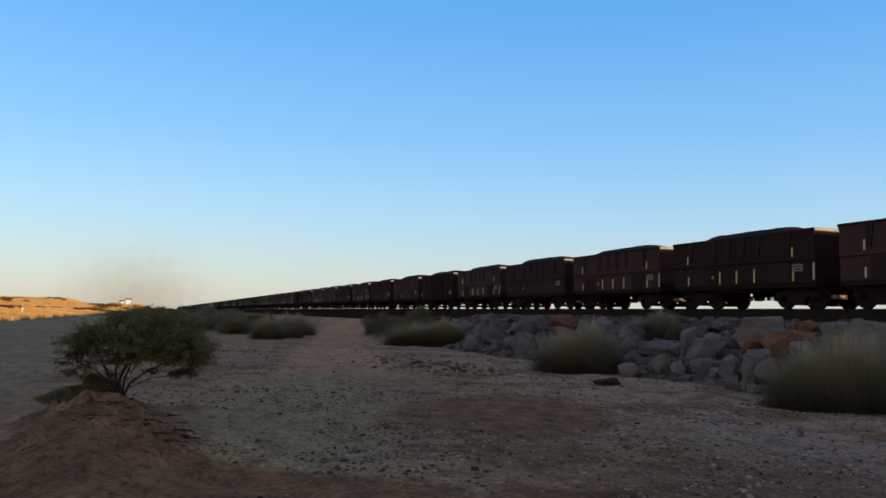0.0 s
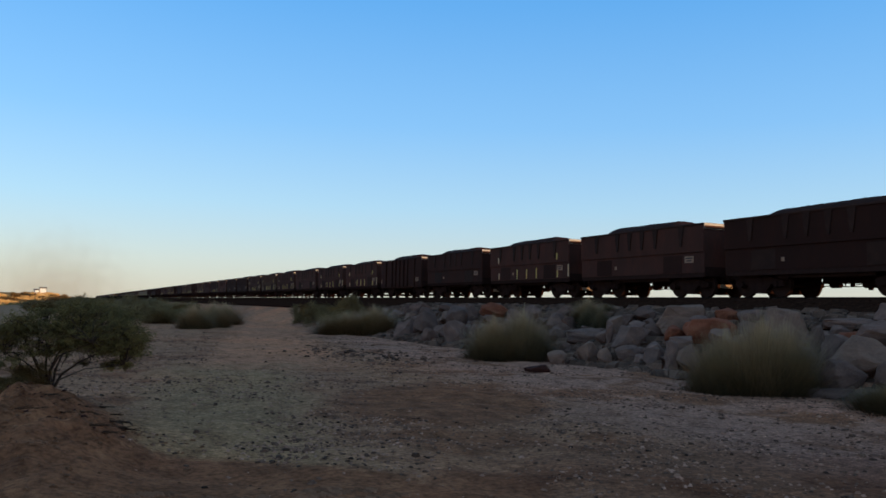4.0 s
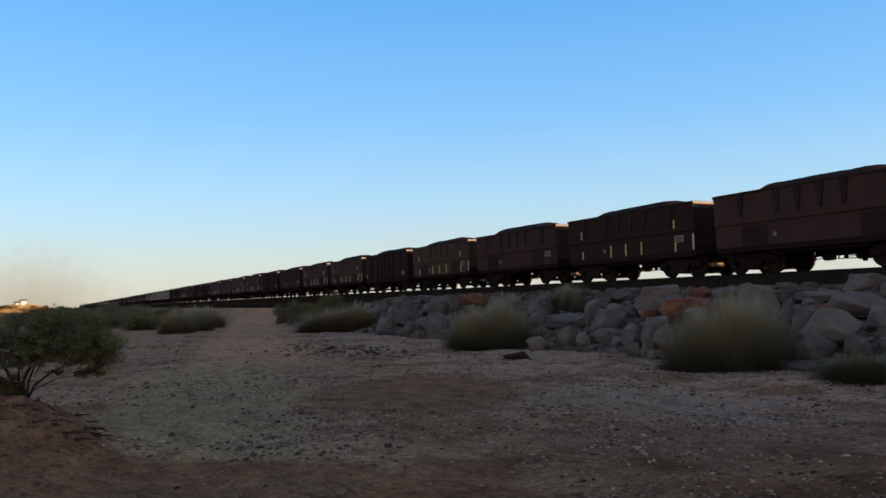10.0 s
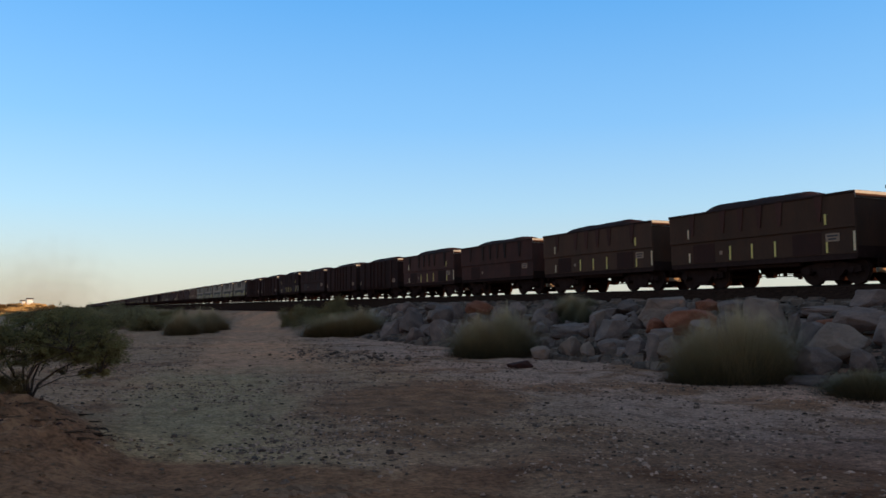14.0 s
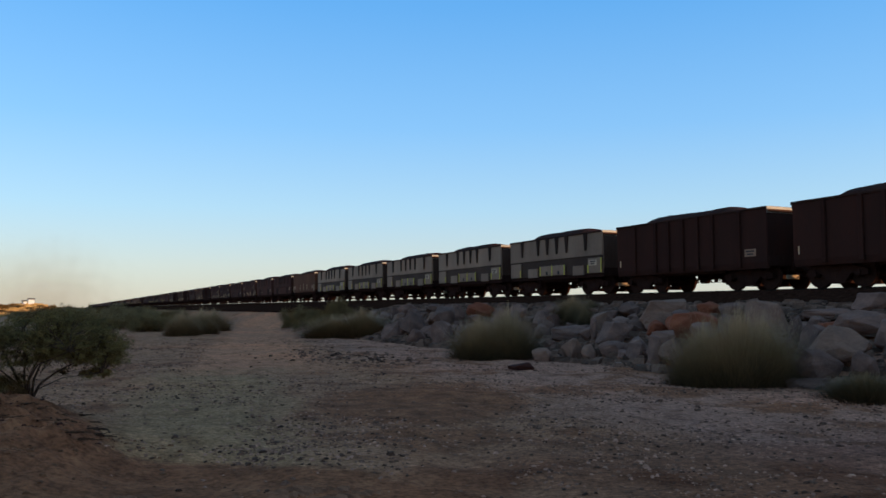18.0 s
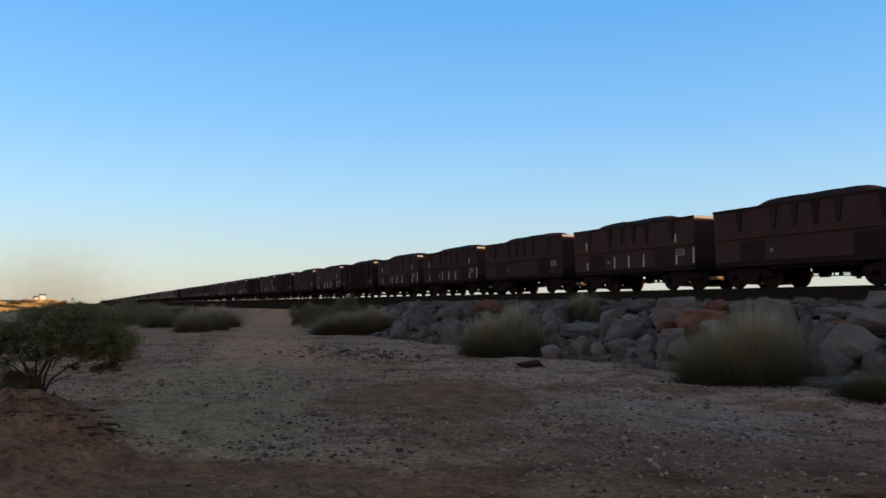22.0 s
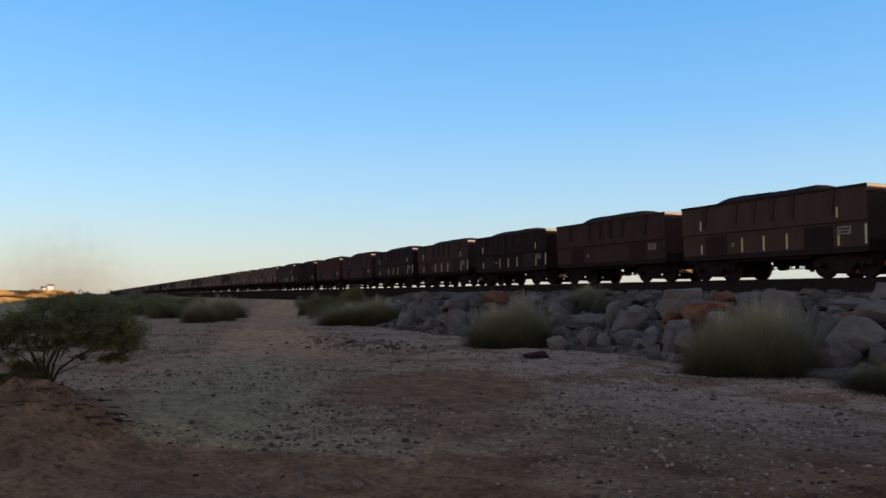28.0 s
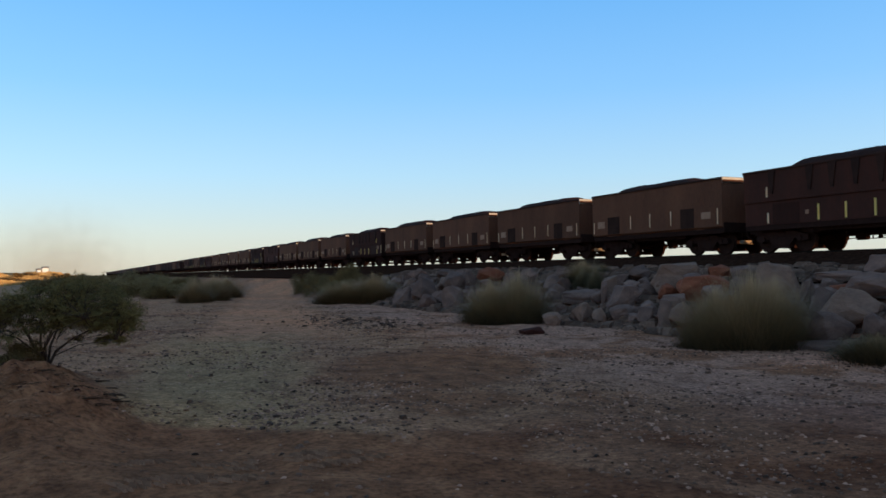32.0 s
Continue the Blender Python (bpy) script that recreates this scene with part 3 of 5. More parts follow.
def load_mesh(seed):
    """Heaped ore: a level flat-topped ridge that drops short of both end walls."""
    r = random.Random(seed)
    ys, xs = np.linspace(-HALF + 0.08, HALF - 0.08, 61), np.linspace(-1.42, 1.42, 15)
    verts, faces = [], []
    a, b = 3.05 + r.uniform(-0.25, 0.25), -2.75 + r.uniform(-0.3, 0.3)
    top = 0.37 + r.uniform(-0.03, 0.05)
    for y in ys:
        far, near = min(max((a + 0.30 - y) / 0.75, 0), 1), min(max((y - b + 0.55) / 1.5, 0), 1)
        along = far ** 0.8 * near ** 0.9
        for x in xs:
            across = max(0.0, 1 - (abs(x) / 1.42) ** 2.6)
            n = noise.noise((x * 1.1, y * 0.7, seed)) * 0.03 + noise.noise((x * 6, y * 6, seed)) * 0.018
            verts.append((x, y, RIM - 0.17 + (top + 0.17) * along * across + n * (0.4 + across)))
    k = len(xs)
    for j in range(len(ys) - 1):
        for i in range(k - 1):
            faces.append((j * k + i, j * k + i + 1, (j + 1) * k + i + 1, (j + 1) * k + i))
    return arrays_mesh("ore_load", verts, faces, M_ORE)


def underframe_mesh():
    bm = bmesh.new()
    box(bm, -0.26, 0.26, -HALF - 0.1, HALF + 0.1, 0.70, 1.04, 0, 0.015)
    for s in (-1, 1):
        a, b = sorted((s * 1.43, s * 1.28))
        box(bm, a, b, -HALF + 0.05, HALF - 0.05, 0.82, 1.03, 0, 0.012)
        # added inner beams; the far one hangs lower to block the sun
        a, b = sorted((s * 1.22, s * 1.12))
        box(bm, a, b, -2.05, 2.05, 0.70 if s < 0 else 0.56, 0.90, 0, 0.012)
        for y in (-3.15, 3.15):
            a, b = sorted((s * 0.26, s * 1.3))
            box(bm, a, b, y - 0.22, y + 0.22, 0.78, 1.0, 0, 0.012)
        a, b = sorted((s * (HALF + 0.02), s * (HALF - 0.12)))
        box(bm, -1.42, 1.42, a, b, 0.86, 1.27, 0, 0.012)
    return mesh_of("underframe", bm, M_FRAME)


def brake_mesh():
    """Cylinder, valve box and pull rods that hang between the bogies."""
    bm = bmesh.new()
    rod(bm, (0.55, 0.74, 0.50), (0.55, 1.14, 0.50), 0.13, None, 12)
    rod(bm, (0.55, 1.14, 0.50), (0.55, 1.22, 0.50), 0.13, 0.05, 12)
    box(bm, 0.42, 0.68, 0.84, 1.04, 0.58, 0.90, 0, 0.02)
    rod(bm, (0.15, -0.60, 0.47), (0.15, -1.06, 0.45), 0.13, 0.11, 12)
    box(bm, 0.05, 0.30, -0.98, -0.68, 0.54, 0.90, 0, 0.02)
    box(bm, 0.10, 0.24, -0.88, -0.74, 0.27, 0.40, 0, 0.02)
    box(bm, 0.30, 0.42, 0.02, 0.14, 0.40, 0.60, 0, 0.02)
    rod(bm, (0.50, 0.75, 0.42), (0.20, -0.66, 0.40), 0.018)
    rod(bm, (0.36, 0.20, 0.46), (0.30, -0.75, 0.52), 0.014)
    rod(bm, (-0.30, 1.75, 0.54), (-0.28, -1.75, 0.56), 0.018)
    rod(bm, (0.20, -1.05, 0.42), (0.20, -2.0, 0.40), 0.018)
    rod(bm, (0.55, 1.2, 0.46), (0.45, 2.0, 0.40), 0.018)
    for x, y, z in ((0.44, 0.45, 0.42), (0.26, -0.42, 0.41), (-0.29, 0.9, 0.54), (-0.29, -0.35, 0.54), (0.20, -1.45, 0.41)):
        box(bm, x - 0.015, x + 0.015, y - 0.02, y + 0.02, z, 0.90)
    rod(bm, (-1.1, -1.6, 0.80), (-1.1, 1.5, 0.78), 0.025)
    for y in (-1.3, 0.1, 1.4):
        box(bm, -1.12, -1.04, y - 0.03, y + 0.03, 0.66, 0.86)
    rod(bm, (-1.3, 1.55, 0.72), (-0.3, 1.55, 0.72), 0.08, None, 10)
    return mesh_of("brake_gear", bm, M_FRAME)


def end_beam_mesh():
    """An added beam on two hangers below the wagon end; its pale colour paints sunlight."""
    bm = bmesh.new()
    box(bm, -0.62, 0.02, -HALF - 0.10, -HALF - 0.04, 0.38, 0.54, 0, 0.012)
    for x in (-0.52, -0.10):
        box(bm, x - 0.025, x + 0.025, -HALF - 0.085, -HALF - 0.055, 0.545, 0.90, 1)
    return mesh_of("end_beam", bm, (M_SUN_BEAM, M_FRAME))


def bogie_mesh(wheels=False):
    """Cast side frames with arched spring openings, and the bolster between them."""
    bm = bmesh.new()
    arch = [(-1.22, 0.42), (-1.22, 0.62), (-0.95, 0.68), (-0.45, 0.80), (0.45, 0.80), (0.95, 0.68), (1.22, 0.62), (1.22, 0.42), (0.95, 0.38), (0.62, 0.50), (0.40, 0.26), (-0.40, 0.26), (-0.62, 0.50), (-0.95, 0.38)]
    for s in (-1, 1):
        a, b = sorted((s * 0.93, s * 1.07))
        prism(bm, arch, a, b)
        for y in (-0.2, 0.0, 0.2):
            rod(bm, (s * 1.0, y, 0.30), (s * 1.0, y, 0.62), 0.085, None, 8)
        for y in (-0.875, 0.875):
            rod(bm, (s * 0.90, y, 0.485), (s * 1.14, y, 0.485), 0.14, 0.11, 10)
    box(bm, -1.1, 1.1, -0.19, 0.19, 0.56, 0.80, 0, 0.02)
    # low plank added so that no sun slips through between the wheels
    box(bm, -1.05, 1.05, -0.36, 0.36, 0.14, 0.30, 0, 0.02)
    if wheels:
        for y in (-0.875, 0.875):
            for s in (-1, 1):
                rod(bm, (s * 0.69, y, 0.485), (s * 0.82, y, 0.485), 0.485, None, 18)
    return mesh_of("bogie", bm, M_FRAME)


def wheelset_mesh():
    bm = bmesh.new()
    rod(bm, (-1.0, 0, 0), (1.0, 0, 0), 0.085, None, 10)
    for s in (-1, 1):
        rod(bm, (s * 0.70, 0, 0), (s * 0.725, 0, 0), 0.515, None, 28)
        rod(bm, (s * 0.725, 0, 0), (s * 0.83, 0, 0), 0.488, 0.484, 28)
        rod(bm, (s * 0.83, 0, 0), (s * 0.85, 0, 0), 0.40, 0.16, 20)
        for i in range(5):
            a = 2 * math.pi * i / 5
            rod(bm, (s * 0.83, 0.27 * math.cos(a), 0.27 * math.sin(a)), (s * 0.852, 0.27 * math.cos(a), 0.27 * math.sin(a)), 0.05, None, 6)
    return mesh_of("wheelset", bm, M_WHEEL)


def coupler_mesh():
    bm = bmesh.new()
    box(bm, -0.11, 0.11, 0.0, 0.42, 0.76, 0.96, 0, 0.02)
    prism(bm, [(0.40, 0.70), (0.62, 0.72), (0.62, 1.0), (0.40, 1.02)], -0.17, 0.17)
    rod(bm, (0.3, 0.05, 0.72), (0.34, 0.55, 0.48), 0.03)
    rod(bm, (-0.3, 0.05, 0.72), (-0.34, 0.55, 0.46), 0.03)
    return mesh_of("coupler", bm, M_FRAME)


def slip(name, x, y0, y1, z0, z1, mat, thick=0.02):
    bm = bmesh.new()
    box(bm, -x - thick, -x, y0, y1, z0, z1, 0, 0.004)
    return mesh_of(name, bm, mat)


FINISH = {"brown": M_RUST, "dark": M_DARK, "red": M_RED, "tan": M_TAN, "taupe": M_TAUPE, "silver": M_SILVER}
WORDS = {
    "P": "heaped {} steel ore wagon with short side ribs",
    "S": "heaped {} ore wagon with upright reflector strips on its side",
    "R": "heaped {} ore wagon with full-height side posts",
    "C": "heaped clean silver-grey ore wagon with yellow-edged lower boxes",
    "M": "heaped smooth-sided {} ore wagon with white marker strips",
}
SHADES = {"brown": "weathered brown", "dark": "soot-dark brown", "red": "iron-red", "tan": "dusty tan", "taupe": "dusty grey-brown", "silver": "silver-grey"}
wagons, wheelsets = [], []


def build_wagon(kind, tint, number, full, white):
    """One wagon with all its parts, standing with its centre at the origin on rail level."""
    wagon = new("ore_wagon")
    wagon.empty_display_size = 0.5
    tagged(wagon, WORDS[kind].format(SHADES[tint]), "ore wagon", "wagons of the ore train")
    paint = FINISH[tint]
    # silver wagons take a darker silver on lower sides and end walls
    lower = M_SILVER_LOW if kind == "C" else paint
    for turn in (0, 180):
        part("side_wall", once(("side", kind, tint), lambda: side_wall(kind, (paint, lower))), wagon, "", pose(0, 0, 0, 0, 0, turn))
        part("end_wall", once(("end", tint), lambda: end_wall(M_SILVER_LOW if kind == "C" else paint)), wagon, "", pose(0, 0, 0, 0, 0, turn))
    part("hopper_floor", once(("floor", kind == "R", tint), lambda: floor_mesh(kind, paint)), wagon)
    part("ore_load", once(("load", number % 7), lambda: load_mesh(number % 7)), wagon, "dark red-brown heaped iron ore")
    if not full:
        for y in (-3.15, 3.15):
            part("bogie", once("bogie_far", lambda: bogie_mesh(True)), wagon, "", Matrix.Translation((0, y, 0)))
        part("underframe", once("under", underframe_mesh), wagon)
        return wagon
    rim_paint = M_RIB_DARK
    part("top_rim", once(("rim", rim_paint.name), lambda: rim_mesh(rim_paint)), wagon)
    part("underframe", once("under", underframe_mesh), wagon, "greasy dark underframe")
    for turn in (0, 180):
        part("end_strip", once("end_strip", end_strip_mesh), wagon, "pale end strip with sunlight put into its colour", pose(0, 0, 0, 0, 0, turn))
    part("brake_gear", once("brake", brake_mesh), wagon)
    part("end_beam", once("end_beam", end_beam_mesh), wagon, "added pale beam with sunlight put into its colour")
    for s in (-1, 1):
        turn = pose(0, s * (HALF + 0.02), 0, 0, 0, 0 if s > 0 else 180)
        part("coupler", once("coupler", coupler_mesh), wagon, "", turn)
        bogie = part("bogie", once("bogie", bogie_mesh), wagon, "black cast bogie", Matrix.Translation((0, s * 3.15, 0)))
        for e in (-1, 1):
            ws = part("wheelset", once("wheelset", wheelset_mesh), bogie, "", Matrix.Translation((0, e * 0.875, 0.485)))
            wheelsets.append((ws, e))
    if kind in "PSC":
        for y in RIBS:
            part("side_rib", once(("rib", kind == "C", tint), lambda: rib_mesh(M_RIB if kind == "C" else M_RUST if tint in ("tan", "red") else M_RIB_DARK)), wagon, "", Matrix.Translation((0, y, 0)))
    refl = M_YELLOW if kind == "C" else M_WHITE_REFL if white else M_CREAM
    strips = []
    if kind == "S":
        strips = [(3.39, 2.07, 2.45, 1.5), (3.39, 1.08, 1.47, 1.45), (-3.39, 2.05, 2.42, 1.5), (-3.39, 1.08, 1.45, 1.45)]
        strips += [(1.10, 1.08, 1.64, 1.45), (-0.02, 1.08, 1.64, 1.45), (-1.14, 1.08, 1.65, 1.45), (-4.47, 1.1, 1.76, 1.45)]
    elif kind == "C":
        strips = [(1.2, 1.03, 1.57, 1.52), (0.0, 1.03, 1.57, 1.52), (-1.2, 1.03, 1.57, 1.52), (3.36, 1.05, 1.45, 1.52), (-3.36, 1.05, 1.45, 1.52), (-4.46, 1.05, 1.76, 1.52)]
    elif kind == "M":
        strips = [(1.43, 1.3, 1.92, 1.5), (0.0, 1.3, 1.92, 1.5), (-1.43, 1.3, 1.92, 1.5), (-4.3, 1.2, 1.85, 1.5), (4.4, 1.2, 1.75, 1.5)]
        refl = M_WHITE_REFL
    elif kind == "R":
        strips = [(4.3, 1.2, 1.5, 1.5)]
        refl = M_WHITE_REFL
    for y, z0, z1, x in strips:
        w = 0.055 if kind in "MR" else 0.085
        tape = M_WHITE_REFL if kind == "S" and (y > 3 or y < -4) else refl
        key = ("strip", round(y, 2), z0, z1, x, tape.name)
        part("reflector_strip", once(key, lambda: slip("reflector_strip", x, y - w / 2, y + w / 2, z0, z1, tape)), wagon)
    if kind == "R":
        for y in POSTS:
            part("side_post", once("post", post_mesh), wagon, "", Matrix.Translation((0, y, 0)))
        py, pz, px = -3.72, 1.40, 1.5
    elif kind == "C":
        for y0, y1, z0, z1 in ((3.33, 4.47, 1.03, 1.82), (1.5, 2.52, 0.98, 1.47), (-1.2, 1.2, 1.05, 1.57), (-2.95, -1.97, 0.97, 1.45), (-4.47, -3.33, 1.04, 1.78)):
            part("side_box", once(("sbox", y0), lambda: slip("side_box", 1.45, y0, y1, z0, z1, M_SILVER, 0.065)), wagon, "light grey side box")
        for y in (0.55, -0.62):
            part("marking", once(("mark", y), lambda: slip("marking", 1.515, y - 0.1, y + 0.1, 1.08, 1.26, M_BAR, 0.006)), wagon, "small dark painted mark")
        py, pz, px = -3.75, 1.55, 1.515
    else:
        py, pz, px = -3.62, 1.60, (1.5 if kind == "M" else 1.45)
    if kind == "M":
        # flat plates whose black colour paints the shade inside the chute recesses
        for y0, y1 in ((2.30, 3.25), (-2.90, -2.05)) if number > 60 else ():
            part("side_pocket", once(("pocket", y0), lambda: slip("side_pocket", 1.5, y0, y1, 1.12, 1.96, M_RECESS_SHADE, 0.012)), wagon, "black plate for the shade in a lower side pocket")
        part("data_plate", once("plate2", lambda: slip("data_plate", 1.5, 3.5, 4.1, 1.45, 1.78, M_PLATE, 0.012)), wagon)
    if kind in "PS":
        part("data_plate", once("plate3", lambda: slip("data_plate", 1.45, 1.52, 1.68, 1.32, 1.47, M_PLATE, 0.012)), wagon)
        # flat plates, darker than the side, mark the lower pockets
        for y in (2.55, -2.55):
            part("side_pocket", once(("pocketp", y, tint), lambda: slip("side_pocket", 1.45, y - 0.62, y + 0.62, 1.04, 1.80, M_RIB_DARK if tint == "dark" else M_DARK, 0.012)), wagon, "dark lower side pocket")
    wide = 0.34 if kind == "C" else 0.28
    plate = part("data_plate", once(("plate", py, pz, px), lambda: slip("data_plate", px, py - wide, py + wide, pz - 0.14, pz + 0.14, M_PALE_PLATE if kind == "C" else M_PLATE, 0.014)), wagon, "off-white data plate")
    for dz, half in ((0.055, 0.22), (-0.055, 0.16)):
        part("lettering", once(("bar", py, pz, dz), lambda: slip("lettering", px + 0.014, py - half, py + half, pz + dz - 0.03, pz + dz + 0.03, M_BAR, 0.004)), plate)
    return wagon


# the order of the wagons as they come past, front of the train first
ORDER = ("SSSSPSRPPSPPSPRSSPSSSPPPSPSRSSPRSSPSRRPSRRCCCCCMPPSPSSRSPRSRSPSPSSSPPRSMMMMSMMMPSMMMMPS")
TINTS = {8: "red", 50: "brown", 69: "red", 31: "dark", 35: "brown", 20: "tan", 27: "tan", 29: "tan", 30: "brown", 33: "tan", 34: "tan", 56: "tan", 59: "tan", 63: "tan"}
FIRST, LAST = -14, 172
pick = random.Random(3)
for k in range(FIRST, LAST + 1):
    kind = ORDER[k - 1] if 1 <= k <= len(ORDER) else pick.choice("PSPSMR")
    tint = TINTS.get(k) or {"R": "dark", "C": "silver", "M": "taupe"}.get(kind) or pick.choice(("brown", "brown", "dark"))
    wagons.append((k, build_wagon(kind, tint, k, 0 <= k <= 92, 49 <= k <= 61)))


# ---------------------------------------------------------------- boulders of the bank
def rock_mesh(name, seed, mat, block=False):
    """A quarried boulder: the hull of a few scattered points or of a crooked block, with worn edges and a slightly uneven face."""
    r = random.Random(seed)
    bm = bmesh.new()
    if block:
        pts = [Vector((x + r.uniform(-0.5, 0.1) * x, y + r.uniform(-0.5, 0.1) * y, z + r.uniform(-0.4, 0.1) * z)) for x in (-1, 1) for y in (-1, 1) for z in (-1, 1)]
        pts += [Vector((r.uniform(-0.5, 0.5), r.uniform(-0.5, 0.5), 1.08)), Vector((r.uniform(-0.4, 0.4), -1.15, r.uniform(-0.4, 0.4))), Vector((-1.15, r.uniform(-0.4, 0.4), r.uniform(-0.4, 0.4)))]
    else:
        pts = []
        while len(pts) < 15:
            p = Vector((r.gauss(0, 1), r.gauss(0, 1), r.gauss(0, 1))).normalized()
            if all((p - q).length > 0.45 for q in pts):
                pts.append(p * r.uniform(0.85, 1.1))
    for p in pts:
        bm.verts.new(p)
    hull = bmesh.ops.convex_hull(bm, input=bm.verts)
    bmesh.ops.delete(bm, geom=[v for v in bm.verts if not v.link_faces], context="VERTS")
    bmesh.ops.dissolve_limit(bm, angle_limit=radians(9), verts=bm.verts, edges=bm.edges)
    bmesh.ops.bevel(bm, geom=bm.edges[:], offset=0.07, segments=2, profile=0.6, affect="EDGES", clamp_overlap=True)
    bmesh.ops.triangulate(bm, faces=bm.faces)
    for _ in range(2):
        long = [e for e in bm.edges if e.calc_length() > 0.28]
        bmesh.ops.subdivide_edges(bm, edges=long, cuts=1, use_grid_fill=False)
        bmesh.ops.triangulate(bm, faces=bm.faces)
    for v in bm.verts:
        p = v.co * 1.5 + Vector((seed * 3.1, 0, 0))
        v.co *= 1 + 0.09 * noise.noise(p) + 0.05 * noise.noise(p * 3.1)
    lo, hi = min(v.co.z for v in bm.verts), max(v.co.z for v in bm.verts)
    wx, wy = max(abs(v.co.x) for v in bm.verts), max(abs(v.co.y) for v in bm.verts)
    for v in bm.verts:
        v.co = Vector((v.co.x / wx / 2, v.co.y / wy / 2, (v.co.z - lo) / (hi - lo)))
    return mesh_of(name, bm, mat)


ROCK_MATS = {"grey": M_GREY_ROCK, "pale": M_PALE_ROCK, "red": M_RED_ROCK, "pink": M_PINK_ROCK, "clod": M_CLOD}
ROCK_WORDS = {"grey": "broken grey boulder of the rubble bank", "pale": "pale weathered boulder on the rubble bank", "red": "rusty orange-red boulder on the rubble bank",
              "pink": "pinkish grey boulder of the rubble bank", "clod": "dark brown clod lying on the gravel"}
taken = []


def boulder(x, y, z, w, d, h, hue, seed, turn=0.0, tilt=0.0):
    """Seeds of 20 and more give blocks, lower ones broken lumps."""
    me = once(("rock", hue, seed), lambda: rock_mesh("boulder", seed, ROCK_MATS[hue], seed >= 20))
    ob = tagged(new("boulder" if hue != "clod" else "clod", me), ROCK_WORDS[hue], "boulder" if hue != "clod" else "clod", "boulders of the bank" if hue != "clod" else "")
    ob.matrix_basis = pose(x, y, z, tilt, tilt * 0.6, turn) @ Matrix.Diagonal((w, d, h, 1))
    taken.append((x, y, max(w, d) / 2))
    return ob


RIGHT_BOULDERS = (
    (16.91, 16.04, 1.38, 1.12, 1.02, "pale", 20, 46), (16.15, 14.38, 0.50, 0.45, 0.87, "grey", 21, 30), (18.24, 15.13, 1.40, 0.95, 0.33, "pink", 22, -38),
    (17.32, 14.33, 0.78, 0.6, 0.38, "red", 23, -35), (14.98, 12.32, 1.55, 1.20, 1.02, "pale", 3, -40), (14.25, 12.22, 1.10, 0.85, 0.74, "grey", 2, -40),
    (13.66, 11.90, 0.95, 0.70, 0.28, "grey", 24, -42), (17.04, 13.14, 1.45, 1.15, 0.75, "pink", 5, -36), (18.74, 14.20, 1.15, 0.9, 0.61, "pink", 6, -30),
    (18.06, 18.43, 0.76, 0.62, 0.53, "grey", 4, -40),
)
MIDDLE_BOULDERS = (
    (17.20, 20.34, 1.72, 1.35, 1.04, "pale", 25, -38), (18.07, 19.35, 0.90, 0.76, 0.58, "red", 7, 0), (16.30, 18.31, 1.95, 1.35, 0.90, "red", 8, -42),
    (16.05, 19.40, 0.92, 0.72, 0.70, "red", 9, 20), (15.72, 19.10, 0.48, 0.40, 0.42, "pink", 7, 0), (14.43, 16.86, 0.84, 0.66, 0.74, "pale", 11, 25),
    (14.25, 17.32, 0.48, 0.42, 0.86, "grey", 27, -40), (15.16, 20.30, 1.20, 0.95, 0.91, "grey", 6, -38), (18.00, 23.18, 0.95, 0.76, 0.62, "grey", 1, 0),
    (17.43, 23.67, 0.80, 0.62, 0.61, "pink", 23, -30), (15.54, 21.93, 0.30, 0.26, 0.92, "pink", 10, 0),
)
LEFT_BOULDERS = (
    (15.69, 23.54, 1.30, 1.0, 0.62, "grey", 22, -34), (13.81, 20.66, 0.72, 0.6, 0.80, "pale", 8, 10), (14.07, 20.15, 0.56, 0.46, 0.57, "pale", 11, 60),
    (14.42, 19.44, 0.80, 0.64, 0.56, "grey", 4, -40), (14.32, 18.24, 0.66, 0.54, 0.57, "grey", 6, 10), (12.95, 20.97, 0.64, 0.5, 0.50, "pale", 4, -20),
    (18.08, 28.58, 1.10, 0.9, 0.54, "pink", 2, 0), (15.32, 24.79, 0.75, 0.62, 0.71, "grey", 9, 30), (17.66, 34.05, 1.45, 1.15, 0.90, "red", 5, -30),
    (17.74, 30.56, 1.05, 0.85, 0.79, "pink", 1, 20),
)
FAR_BOULDERS = (
    (15.4, 33.2, 1.3, 1.1, 1.35, "grey", 10, 0), (14.9, 35.6, 1.4, 1.1, 1.2, "grey", 11, 0), (14.2, 30.9, 1.0, 0.8, 1.1, "grey", 21, -30),
    (17.84, 43.78, 1.4, 1.1, 0.8, "pink", 8, 0), (17.91, 39.88, 1.15, 0.95, 0.62, "grey", 9, 0), (16.64, 34.65, 1.0, 0.85, 0.97, "pink", 3, 0), (16.8, 27.2, 0.95, 0.85, 0.75, "grey", 3, 0),
)
for x, y, w, d, h, hue, seed, turn in RIGHT_BOULDERS + MIDDLE_BOULDERS + LEFT_BOULDERS + FAR_BOULDERS:
    boulder(x, y, bank_z(x, y) - 0.1, w, d, h, hue, seed, turn)
boulder(10.50, 18.05, -0.08, 0.72, 0.42, 0.30, "clod", 13, -30)
tries = 0
